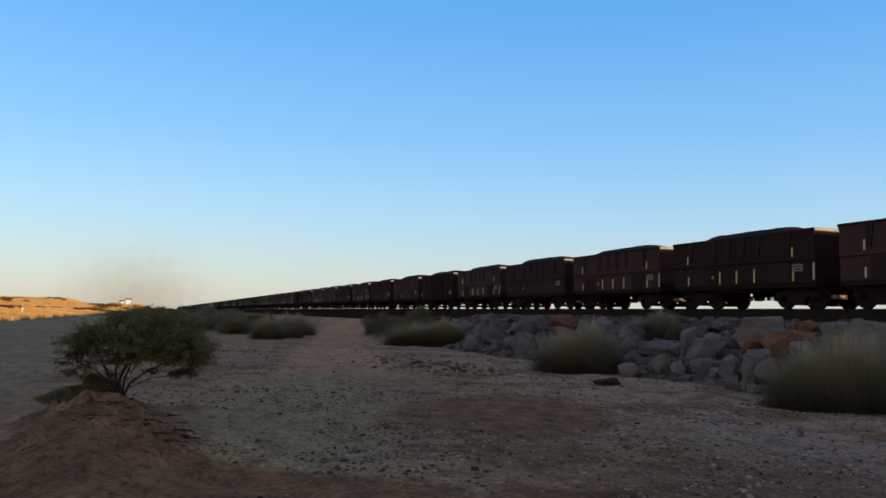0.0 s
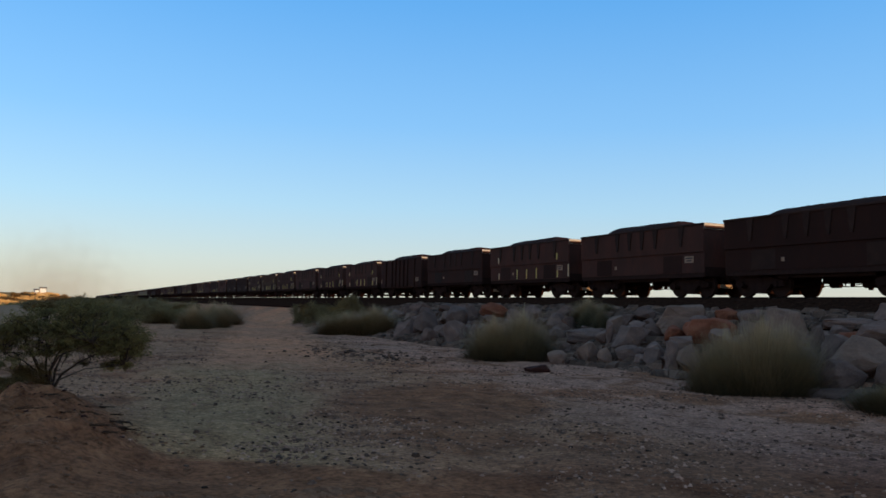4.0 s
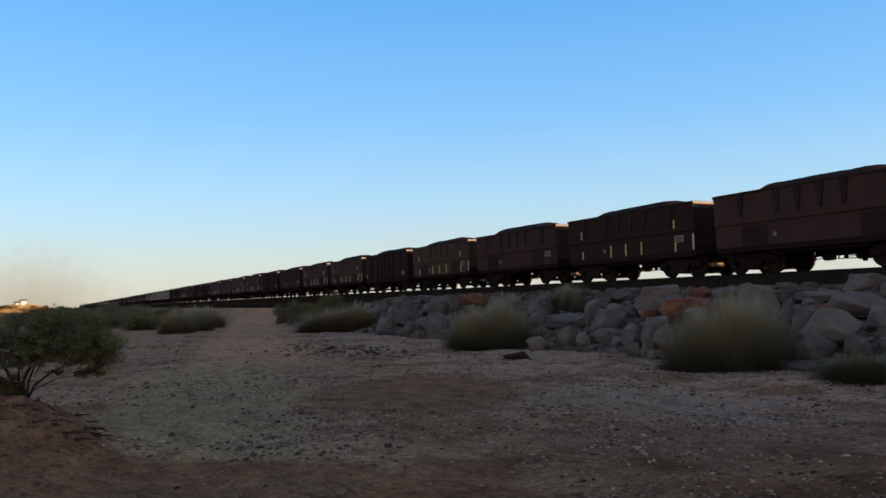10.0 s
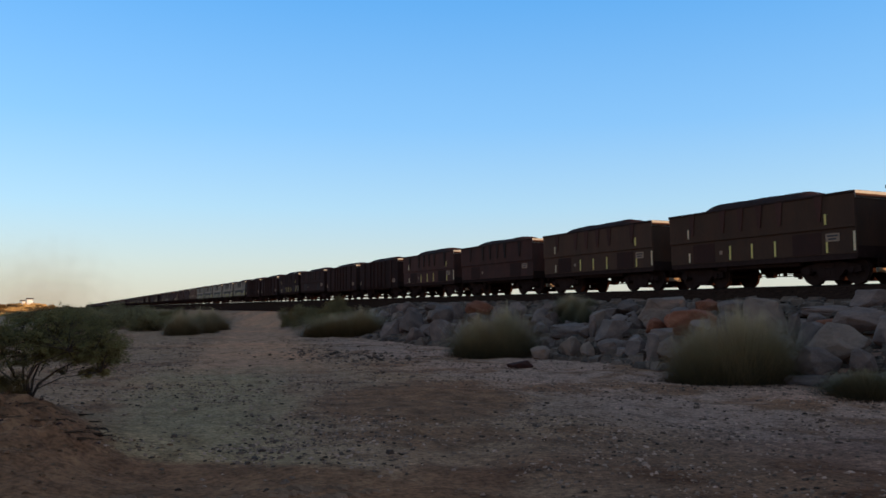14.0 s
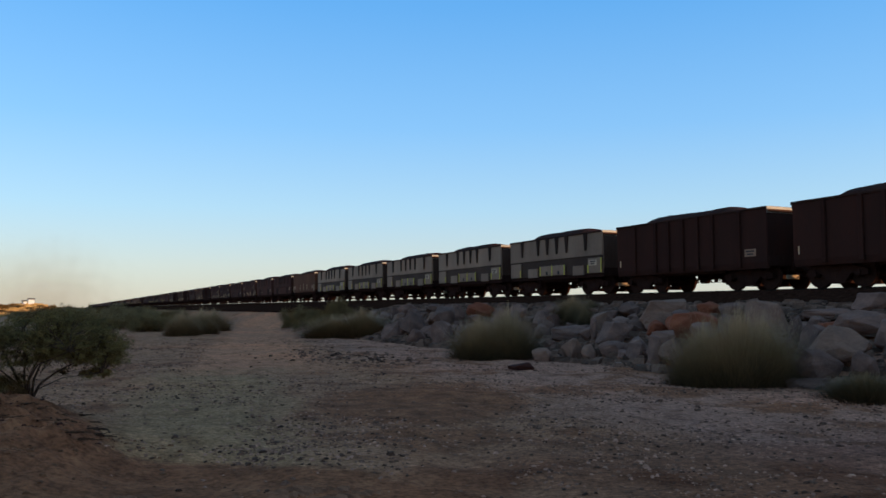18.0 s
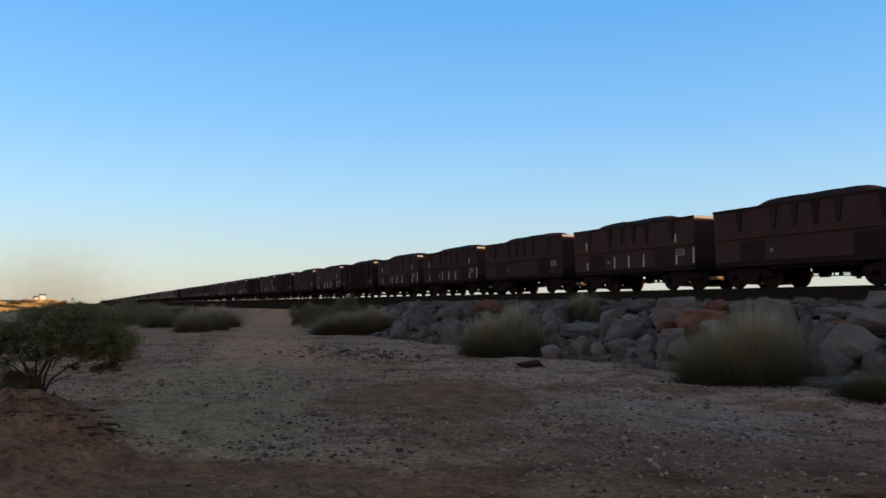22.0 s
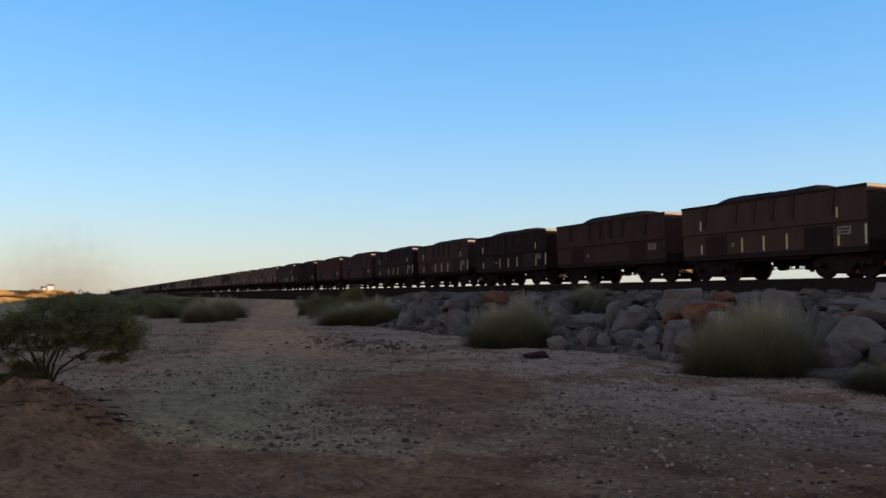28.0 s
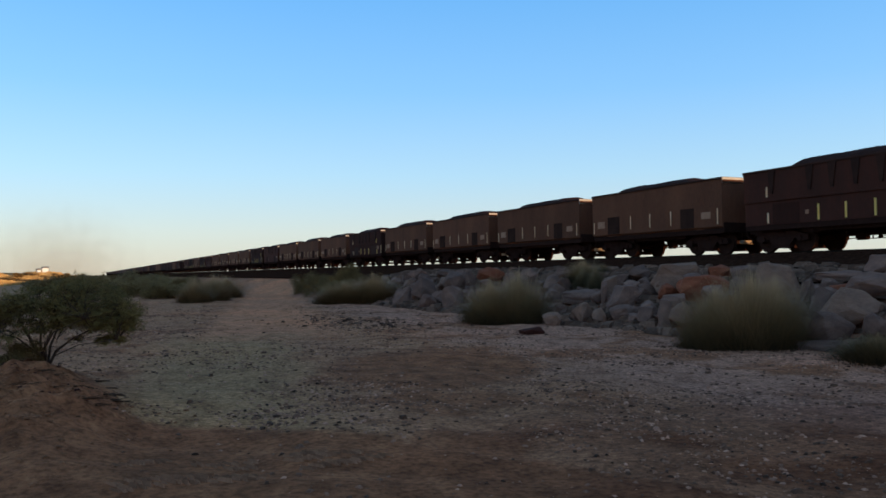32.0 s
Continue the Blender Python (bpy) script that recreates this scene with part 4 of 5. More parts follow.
while len(taken) < 299 and tries < 12000:
    tries += 1
    y = 8.0 + 39.0 * rng.random() ** 1.15
    x = 13.9 + 4.3 * rng.random() ** 0.9 + 0.25 * math.sin(y * 0.7)
    size = rng.choice((0.3, 0.38, 0.45, 0.52, 0.62, 0.78, 0.98)) * (0.6 if x > 17.3 else 1.0)
    if any((x - a) ** 2 + (y - b) ** 2 < (0.70 * (c + size / 2)) ** 2 for a, b, c in taken):
        continue
    hue = rng.choice(("grey", "grey", "grey", "pink", "pink", "pale"))
    boulder(x, y, bank_z(x, y) - 0.15 * size, size * rng.uniform(0.85, 1.3), size * rng.uniform(0.7, 1.1), size * rng.uniform(0.6, 1.25), hue, rng.choice((1, 2, 3, 4, 5, 6, 7, 8, 9, 10, 11, 23, 26)), rng.uniform(0, 360), rng.uniform(-30, 30))

# unseen boulders added out of view, in one piece, to keep sun off the flat
src = once(("rock", "grey", 5), lambda: rock_mesh("boulder", 5, M_GREY_ROCK))
base = np.array([v.co[:] for v in src.vertices])
polys = [tuple(p.vertices) for p in src.polygons]
vs, fs = [], []
for n in range(70):
    y, x, s = rng.uniform(-18, 8), rng.uniform(14.2, 19.8), rng.uniform(0.9, 1.6)
    a = rng.uniform(0, 6.28)
    p = base * np.array([s, s * 0.9, s * rng.uniform(0.7, 0.95)])
    fs += [tuple(i + n * len(base) for i in f) for f in polys]
    vs.append(np.stack([x + p[:, 0] * math.cos(a) - p[:, 1] * math.sin(a), y + p[:, 0] * math.sin(a) + p[:, 1] * math.cos(a), zat(x, y) - 0.2 + p[:, 2]], -1))
tagged(new("rubble_bank", arrays_mesh("rubble_bank", np.concatenate(vs), fs, M_GREY_ROCK)), "unseen grey boulders added along the bank to block the sun", "boulders", "", "stuff")


# ---------------------------------------------------------------- gravel, rubble and ballast stones
def stones(name, places, mat, seed):
    """Many small broken stones as one mesh: places are x, y, z, size."""
    r = np.random.RandomState(seed)
    base = np.array([(-1, -0.8, -0.4), (1, -0.9, -0.4), (0.9, 1, -0.4), (-0.9, 0.8, -0.4), (-0.6, -0.5, 0.6), (0.65, -0.45, 0.55), (0.5, 0.6, 0.65), (-0.55, 0.45, 0.5)]) * 0.5
    quad = ((0, 1, 5, 4), (1, 2, 6, 5), (2, 3, 7, 6), (3, 0, 4, 7), (4, 5, 6, 7))
    verts, faces = [], []
    for n, (x, y, z, s) in enumerate(places):
        a = r.uniform(0, 6.28)
        c, sn = math.cos(a), math.sin(a)
        b = base * (1 + r.uniform(-0.25, 0.25, (8, 3))) * s * np.array([1.15, 0.85, r.uniform(0.5, 0.9)])
        verts.append(np.stack([x + b[:, 0] * c - b[:, 1] * sn, y + b[:, 0] * sn + b[:, 1] * c, z + b[:, 2] + 0.1 * s], -1))
        faces += [tuple(i + 8 * n for i in q) for q in quad]
    return arrays_mesh(name, np.concatenate(verts), faces, mat)


pr = np.random.RandomState(11)


def strew(count, small, large, power):
    """Places of loose stones: in drifts on the flat, few on the smooth soil of the foreground and on the driven lane."""
    spots = []
    while len(spots) < count:
        d = 5.0 + 38.0 * pr.rand() ** 1.5
        a = radians(pr.uniform(-12, 58))
        x, y = d * math.sin(a), d * math.cos(a)
        if x < -1.3 or x > 14.5 or x < 0.3 and y < 12.5:
            continue
        drift = noise.noise((x * 0.45, y * 0.28, 3.0)) + 0.5 * noise.noise((x * 1.6, y * 1.1, 7.0))
        keep = min(1.0, max(0.10, 0.5 + 1.2 * drift))
        if y + 0.25 * x * x < 9.1:
            keep = 0.05
        if 0.25 < x < 1.3 and y < 11.5:
            keep *= 0.2
        if x > 2 and d < 9.5:
            keep *= 0.55
        if abs(x - 0.2 * y) < 1.5 and y > 20 or ((x - 2.0 - 0.28 * y) / 1.6) ** 2 + ((y - 13.0) / 2.5) ** 2 < 1:
            keep *= 0.12
        if pr.rand() < keep:
            spots.append((x, y, zat(x, y), (small + large * pr.rand() ** power) * (1 + d * 0.012)))
    return spots


tagged(new("gravel", stones("gravel", strew(13000, 0.010, 0.042, 3), M_PEBBLE, 5)), "loose dark brown stones strewn on the flat", "gravel", "", "stuff")
tagged(new("pale_gravel", stones("pale_gravel", strew(12500, 0.009, 0.036, 3), M_CHIP, 15)), "scattered pale and pinkish stone chips on the flat", "gravel", "", "stuff")
tagged(new("larger_pale_gravel", stones("larger_pale_gravel", strew(300, 0.030, 0.040, 2), M_CHIP, 35)), "larger pale stones strewn on the flat", "gravel", "", "stuff")
tagged(new("larger_gravel", stones("larger_gravel", strew(350, 0.045, 0.045, 2), M_PEBBLE, 25)), "larger dark stones strewn on the flat", "gravel", "", "stuff")
spots = []
for _ in range(8200):
    y = 3 + 47 * pr.rand() ** 0.8
    x = 13.4 + 6.4 * pr.rand()
    spots.append((x, y, bank_z(x, y), 0.11 + 0.42 * pr.rand() ** 2))
dark = []
for _ in range(170):
    a = pr.randn(2)
    dark.append((8.3 + a[0] * 1.0, 24.8 + a[1] * 2.4, zat(8.6, 24.6), 0.06 + 0.10 * pr.rand()))
tagged(new("rubble", stones("rubble", spots, M_RUBBLE, 6)), "small broken rubble between the boulders", "rubble", "", "stuff")
tagged(new("dark_stones", stones("dark_stones", dark, M_PEBBLE, 7)), "dark stones gathered in a patch on the flat", "stones", "", "stuff")
spots = []
for _ in range(5200):
    y = 4 + 62 * pr.rand() ** 1.3
    x = 18.6 + 5.0 * pr.rand()
    z = 2.185 if x > 21.6 else 2.05 + (x - 21.15) * 0.3 if x > 21.15 else 1.28 + (x - 18.2) * 0.268
    spots.append((x, y, z, 0.05 + 0.05 * pr.rand()))
tagged(new("ballast_stones", stones("ballast_stones", spots, M_BALLAST_STONE, 8)), "dark loose ballast stones on the shoulder", "ballast", "", "stuff")


spots = []
for _ in range(1500):
    x, y = -0.6 + 0.85 * pr.randn(), 9.6 + 1.5 * pr.randn()
    if x < 1.2 and 6.5 < y < 13 and y + 0.32 * x * x < 10.4:
        spots.append((x, y, zat(x, y), 0.012 + 0.045 * pr.rand() ** 3))
M_EARTH = material("crumbled_red_earth", [(0.141, 0.051, 0.02346), (0.2256, 0.0816, 0.03774), (0.329, 0.1244, 0.05916)], 0.95, 0, 3, 40, 0.3, 0.01, 0.35, None, True)
tagged(new("soil_crumbs", stones("soil_crumbs", spots, M_EARTH, 18)), "crumbled clods of red earth on the soil heap", "soil clods", "", "stuff")


spots = []
for _ in range(190):
    x, y = -0.9 + 1.35 * pr.rand(), 8.7 + 2.4 * pr.rand()
    if abs((x + 0.9) * 0.6 + (y - 10.2) * 0.45 + 0.12 * math.sin(x * 9)) % 0.22 < 0.07:
        spots.append((x, y, zat(x, y), 0.02 + 0.045 * pr.rand() ** 2))
tagged(new("dark_clods", stones("dark_clods", spots, M_CLOD, 19)), "dark clods and root stubs in rows on the soil heap", "soil clods", "", "stuff")


# ---------------------------------------------------------------- grass tussocks
def blades_mesh(name, seed, count, w, h, mat, thin, lean, droop=0.35):
    """A clump of bent blades that fan out from the foot."""
    r = np.random.RandomState(seed)
    verts, faces = [], []
    for n in range(count):
        a, q = r.uniform(0, 6.283), min(1.5, abs(r.randn()) * 0.62)
        bx, by = 0.36 * w * q * math.cos(a), 0.36 * w * q * math.sin(a)
        out = lean * q * r.uniform(0.5, 1.35)
        hh = h * r.uniform(0.30, 1.0) * (1 - 0.34 * q * q) * (0.86 + 0.14 * math.sin(3 * a + seed))
        a2 = a + r.uniform(-0.7, 0.7)
        dx, dy = math.cos(a2), math.sin(a2)
        tx, ty = -dy, dx
        base = len(verts)
        for k, f in enumerate((0.0, 0.4, 0.75, 1.0)):
            o = out * hh * (f + droop * f * f)
            z = hh * (f - 0.16 * lean * f * f * q)
            ww = thin * (1.0, 0.85, 0.55, 0.12)[k]
            cx, cy = bx + dx * o, by + dy * o
            verts.append((cx - tx * ww, cy - ty * ww, z))
            verts.append((cx + tx * ww, cy + ty * ww, z))
        faces += [(base + i, base + i + 1, base + i + 3, base + i + 2) for i in (0, 2, 4)]
    return arrays_mesh(name, verts, faces, mat)


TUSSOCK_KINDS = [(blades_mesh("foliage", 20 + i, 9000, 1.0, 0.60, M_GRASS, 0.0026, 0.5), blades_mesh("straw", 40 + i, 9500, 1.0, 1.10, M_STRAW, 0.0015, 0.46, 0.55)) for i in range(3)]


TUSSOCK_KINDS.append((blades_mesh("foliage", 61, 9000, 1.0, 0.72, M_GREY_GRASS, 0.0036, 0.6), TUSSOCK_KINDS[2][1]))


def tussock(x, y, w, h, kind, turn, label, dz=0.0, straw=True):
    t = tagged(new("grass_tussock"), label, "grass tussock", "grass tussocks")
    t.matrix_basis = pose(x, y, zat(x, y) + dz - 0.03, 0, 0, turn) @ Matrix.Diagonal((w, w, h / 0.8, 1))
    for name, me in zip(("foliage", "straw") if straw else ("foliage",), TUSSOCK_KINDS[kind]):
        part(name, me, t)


BIG = "large green grass tussock with straw-coloured tips"
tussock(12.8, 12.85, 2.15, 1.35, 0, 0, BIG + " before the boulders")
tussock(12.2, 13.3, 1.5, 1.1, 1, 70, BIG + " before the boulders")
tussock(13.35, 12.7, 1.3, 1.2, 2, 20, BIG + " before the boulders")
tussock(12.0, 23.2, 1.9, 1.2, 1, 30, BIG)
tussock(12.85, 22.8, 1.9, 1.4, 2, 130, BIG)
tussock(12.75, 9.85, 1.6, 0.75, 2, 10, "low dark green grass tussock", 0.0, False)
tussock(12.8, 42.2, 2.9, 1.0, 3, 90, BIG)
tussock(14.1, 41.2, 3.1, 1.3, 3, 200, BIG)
tussock(5.9, 48.9, 1.9, 1.2, 3, 45, "grey-green tussock beside the sandy track")
tussock(7.4, 52.2, 2.0, 1.35, 3, 15, "grey-green tussock beside the sandy track")
tussock(9.2, 58.9, 2.2, 1.3, 3, 15, "grey-green tussock beside the sandy track")
tussock(17.7, 26.3, 1.5, 0.75, 0, 0, "green tuft growing between boulders", 0.1)
tussock(16.75, 24.15, 0.8, 1.35, 1, 0, "dark green tuft growing between boulders", 0.05, False)
tussock(18.6, 26.4, 0.9, 0.7, 2, 0, "dark green tuft growing between boulders", 0.1, False)
tussock(17.1, 25.4, 1.0, 1.2, 2, 0, "dark green tuft growing between boulders", 0.05, False)


# ---------------------------------------------------------------- shrubs
def shrub_meshes(seed, levels, spread, leaf, count, mat, clump=0.17, stems=5):
    """A many-stemmed desert shrub: forked tapering limbs and a ragged crown of small leaves, about one metre high."""
    r = random.Random(seed)
    wood = bmesh.new()
    tips = []

    def grow(p, d, length, rad, depth):
        mid = p + d * length * 0.5 + Vector((r.gauss(0, 0.04), r.gauss(0, 0.04), r.gauss(0, 0.03))) * length
        end = p + d * length + Vector((r.gauss(0, 0.08), r.gauss(0, 0.08), r.gauss(0, 0.05))) * length
        rod(wood, p, mid, rad, rad * 0.85, 5)
        rod(wood, mid, end, rad * 0.85, rad * 0.62, 5)
        if depth <= 3:
            tips.append(end if depth == 3 else mid)
        if depth == 0:
            tips.append(end)
            return
        for _ in range(r.choice((2, 3, 3))):
            nd = (d + Vector((r.gauss(0, spread), r.gauss(0, spread), r.gauss(0.12, 0.35)))).normalized()
            grow(end, nd, length * r.uniform(0.6, 0.85), rad * 0.6, depth - 1)

    for i in range(stems):
        a = 2 * math.pi * i / stems + r.uniform(-0.5, 0.5)
        d = Vector((math.cos(a) * 0.85, math.sin(a) * 0.85, r.uniform(0.35, 1.25))).normalized()
        grow(Vector((0.04 * math.cos(a), 0.04 * math.sin(a), -0.05)), d, r.uniform(0.24, 0.4), 0.022, levels)
    verts, faces = [], []
    for n in range(count):
        c = r.choice(tips)
        p = c + Vector((r.gauss(0, clump), r.gauss(0, clump), r.gauss(0, clump * 0.6)))
        u = Vector((r.gauss(0, 1), r.gauss(0, 1), r.gauss(0, 0.7))).normalized()
        v = u.orthogonal().normalized()
        s = leaf * r.uniform(0.6, 1.4)
        b = len(verts)
        for q in (-u * s, v * s * 0.32, u * s, -v * s * 0.32):
            verts.append(p + q)
        faces.append((b, b + 1, b + 2, b + 3))
    return mesh_of("trunk", wood, M_BARK), arrays_mesh("crown", verts, faces, mat)


def umbrella_shrub(seed, leaf, count):
    """A spreading shrub in metres: bare stems that fork low from one foot, a dense flat-bottomed crown on one side, a thin one on the other, and a feathery low branch."""
    r = random.Random(seed)
    wood = bmesh.new()
    forks, clumps = [], []
    for line, thick in ((((-0.14, -0.05, 0.20), (-0.27, -0.05, 0.40), (-0.50, 0.05, 0.78)), 0.030), (((-0.17, 0.02, 0.19), (-0.40, 0.0, 0.36), (-0.66, -0.05, 0.47)), 0.022),
                        (((-0.10, 0.05, 0.22), (-0.12, 0.1, 0.45), (-0.10, 0.15, 0.72)), 0.028), (((-0.02, -0.04, 0.25), (0.07, -0.1, 0.44), (0.28, -0.15, 0.66)), 0.026),
                        (((0.10, 0.05, 0.16), (0.36, 0.1, 0.34), (0.85, 0.15, 0.56)), 0.026), (((0.08, -0.1, 0.12), (0.42, -0.2, 0.27), (0.95, -0.25, 0.32)), 0.014),
                        (((0.02, 0.12, 0.25), (0.12, 0.3, 0.5), (0.45, 0.45, 0.72)), 0.024), (((-0.05, -0.12, 0.22), (0.1, -0.35, 0.45), (0.55, -0.5, 0.62)), 0.020)):
        p = Vector((0, 0, -0.06))
        for n, q in enumerate(line):
            q = Vector(q) + Vector((r.gauss(0, 0.012), r.gauss(0, 0.012), r.gauss(0, 0.012)))
            rod(wood, p, q, thick * (1 - 0.26 * n), thick * (0.74 - 0.26 * n), 6)
            p = q
        forks.append(p)
    # x from and to, z from and to, depth, number of clumps
    for x0, x1, z0, z1, deep, number in ((0.12, 1.22, 0.60, 1.14, 0.62, 104), (1.0, 1.22, 0.44, 0.62, 0.30, 8), (-0.86, -0.05, 0.70, 1.02, 0.55, 36), (-0.10, 0.22, 0.66, 1.16, 0.55, 22), (0.36, 1.05, 0.27, 0.35, 0.25, 8), (0.55, 1.20, 0.46, 0.62, 0.45, 34), (0.05, 0.45, 0.50, 0.64, 0.40, 10), (-0.62, -0.30, 0.56, 0.70, 0.40, 7), (-0.95, -0.45, 0.28, 0.60, 0.45, 9), (-0.30, 0.10, 0.42, 0.62, 0.45, 6)):
        made = 0
        while made < number:
            x, y, z = r.uniform(x0, x1), r.uniform(-deep, deep), r.uniform(z0, z1)
            if z > 1.16 - 0.30 * ((x - 0.55) / 0.7) ** 2 * (1.6 if x > 0.55 else 0.35) - 0.2 * y * y or ((x - 0.2) / 1.12) ** 2 + (y / 0.75) ** 2 > 1:
                continue
            clumps.append(Vector((x, y, z)))
            made += 1
    for c in clumps:
        f = min(forks, key=lambda e: (e - c).length)
        m = f.lerp(c, 0.5) + Vector((r.gauss(0, 0.05), r.gauss(0, 0.05), r.uniform(0.0, 0.08)))
        rod(wood, f, m, 0.008, 0.006, 5)
        rod(wood, m, c, 0.006, 0.003, 5)
        for _ in range(4):
            rod(wood, m.lerp(c, r.random()), c + Vector((r.gauss(0, 0.11), r.gauss(0, 0.11), r.gauss(0.01, 0.04))), 0.0035, 0.0013, 4)
    for _ in range(46):
        b = r.choice(forks[:5])
        a = b * r.uniform(0.35, 0.95)
        e = a + Vector((r.gauss(-0.08, 0.2), r.gauss(0, 0.2), r.uniform(-0.03, 0.26)))
        m = a.lerp(e, 0.5) + Vector((0, 0, r.uniform(0.0, 0.05)))
        rod(wood, a, m, 0.006, 0.004, 4)
        rod(wood, m, e, 0.004, 0.0015, 4)
    verts, faces = [], []
    sprays = [(c, Vector((r.gauss(0, 1), r.gauss(0, 1), r.gauss(0.0, 0.30))).normalized()) for c in clumps for _ in range(8)]
    for n in range(count):
        c, d = r.choice(sprays)
        p = c + d * r.uniform(0.0, 0.22 if c.z > 0.4 else 0.14) + Vector((r.gauss(0, 0.018), r.gauss(0, 0.018), r.gauss(0, 0.014)))
        u = Vector((r.gauss(0, 1), r.gauss(0, 1), r.gauss(0, 0.8))).normalized()
        v = u.orthogonal().normalized()
        k = leaf * r.uniform(0.6, 1.4)
        b = len(verts)
        for q in (-u * k, v * k * 0.36, u * k, -v * k * 0.36):
            verts.append(p + q)
        faces.append((b, b + 1, b + 2, b + 3))
    return mesh_of("trunk", wood, M_BARK), arrays_mesh("crown", verts, faces, M_LEAF)


SHRUB_A = umbrella_shrub(4, 0.013, 96000)
SHRUB_B = shrub_meshes(9, 3, 0.6, 0.026, 17000, M_LEAF_DRY, 0.12)
SHRUB_C = shrub_meshes(15, 2, 0.7, 0.030, 13000, M_LEAF_DRY, 0.17)


def shrub(x, y, w, h, kind, turn, label, dz=0.0):
    s = tagged(new("shrub"), label, "shrub", "desert shrubs")
    s.matrix_basis = pose(x, y, zat(x, y) + dz, 0, 0, turn) @ Matrix.Diagonal((w, w, h, 1))
    part("trunk", kind[0], s)
    part("crown", kind[1], s)


shrub(-0.45, 11.9, 0.88, 0.98, SHRUB_A, -3, "dark olive shrub with bare forked stems on a soil heap")
for x, y, w, h in ((-0.72, 11.75, 0.34, 0.26), (-0.92, 11.5, 0.32, 0.20), (-1.12, 11.25, 0.30, 0.16)):
    shrub(x, y, w, h, SHRUB_B, x * 200, "low dark dry shrub at the foot of the soil heap")
for x, y, w, h, kind, turn in ((4.2, 58.2, 1.4, 1.3, SHRUB_B, 0), (5.4, 58.6, 1.5, 1.45, SHRUB_C, 80), (6.7, 60.8, 1.4, 1.5, SHRUB_B, 190), (14.4, 57.8, 1.1, 1.3, SHRUB_B, 0), (14.5, 53.4, 1.2, 1.5, SHRUB_B, 40), (15.3, 55.8, 1.5, 1.6, SHRUB_C, 210), (14.7, 49.4, 1.1, 1.3, SHRUB_C, 70), (16.4, 52.6, 1.5, 1.5, SHRUB_B, 120)):
    shrub(x, y, w, h, kind, turn, "low grey-green desert shrub on the verge")
for x, y, w, h, kind, turn in ((5.9, 66, 2.6, 1.9, SHRUB_C, 0), (4.4, 69, 2.6, 1.9, SHRUB_B, 20), (2.7, 66, 2.2, 1.7, SHRUB_C, 77), (4.6, 76, 2.8, 1.8, SHRUB_B, 40), (7.9, 82, 2.8, 1.8, SHRUB_C, 90), (2.4, 84, 2.6, 1.7, SHRUB_C, 150), (0.6, 95, 2.8, 1.8, SHRUB_B, 10), (3.6, 102, 2.8, 1.9, SHRUB_C, 60), (-1.2, 110, 3.0, 1.8, SHRUB_C, 0), (6.6, 96, 2.6, 1.8, SHRUB_B, 200)):
    shrub(x, y, w, h, kind, turn, "low grey-green desert shrub beyond the verge")
for x, y, w, h, kind in ((-2.6, 92, 2.0, 1.1, SHRUB_C), (-1.2, 98, 2.2, 1.3, SHRUB_B), (0.4, 104, 2.4, 1.4, SHRUB_C), (-4.4, 100, 1.8, 0.9, SHRUB_B), (2.0, 112, 2.4, 1.5, SHRUB_C), (-3.2, 118, 2.4, 1.5, SHRUB_C), (-5.6, 124, 2.2, 1.2, SHRUB_B), (-0.8, 126, 2.6, 1.7, SHRUB_C), (3.4, 128, 2.6, 1.6, SHRUB_B), (-7.0, 132, 2.4, 1.3, SHRUB_C), (1.4, 138, 2.8, 1.8, SHRUB_C)):
    shrub(x, y, w, h, kind, x * 50, "dark low scrub bush beside the far verge")
for x, y, w, h in ((-14.5, 200, 2.6, 1.5), (-17.0, 206, 2.8, 1.4), (-12.2, 195, 2.6, 1.4), (-10.2, 188, 2.4, 1.4), (-19.0, 214, 2.4, 1.2)):
    shrub(x, y, w, h, SHRUB_C, x * 61, "dark scrub bush on the edge of the sunlit plain")
gr = random.Random(21)
for i in range(26):
    y = gr.uniform(90, 330)
    x = -0.02 * y - gr.uniform(14, 90)
    shrub(x, y, gr.uniform(1.2, 3.0), gr.uniform(0.7, 1.6), gr.choice((SHRUB_B, SHRUB_C)), gr.uniform(0, 360), "dry scrub bush on the sunlit plain")


for x, y, w, h in ((-67, 394, 3.4, 1.5), (-65, 403, 3.0, 1.2), (-66, 425, 3.2, 1.4), (-54, 432, 3.2, 1.3), (-51.4, 432, 3.4, 1.6), (-49, 430, 3.6, 2.0), (-31.5, 188, 1.6, 0.8), (-31.3, 200, 1.8, 0.9), (-31.6, 239, 1.8, 0.9), (-32, 271, 1.9, 1.0), (-31.8, 282, 1.8, 0.9), (-17.9, 209, 1.3, 0.9), (-16.8, 217, 1.4, 1.1), (-17.6, 250, 1.5, 1.0)):
    shrub(x, y, w, h, SHRUB_C, x * 37, "dark low scrub on the golden plain")


M_GOLD = material("golden_dry_grass", [(0.26, 0.145, 0.052), (0.40, 0.235, 0.087), (0.54, 0.335, 0.135)], 0.9, 0, 0.05, 0.35, 0.0, 0, 0.08, None, True)


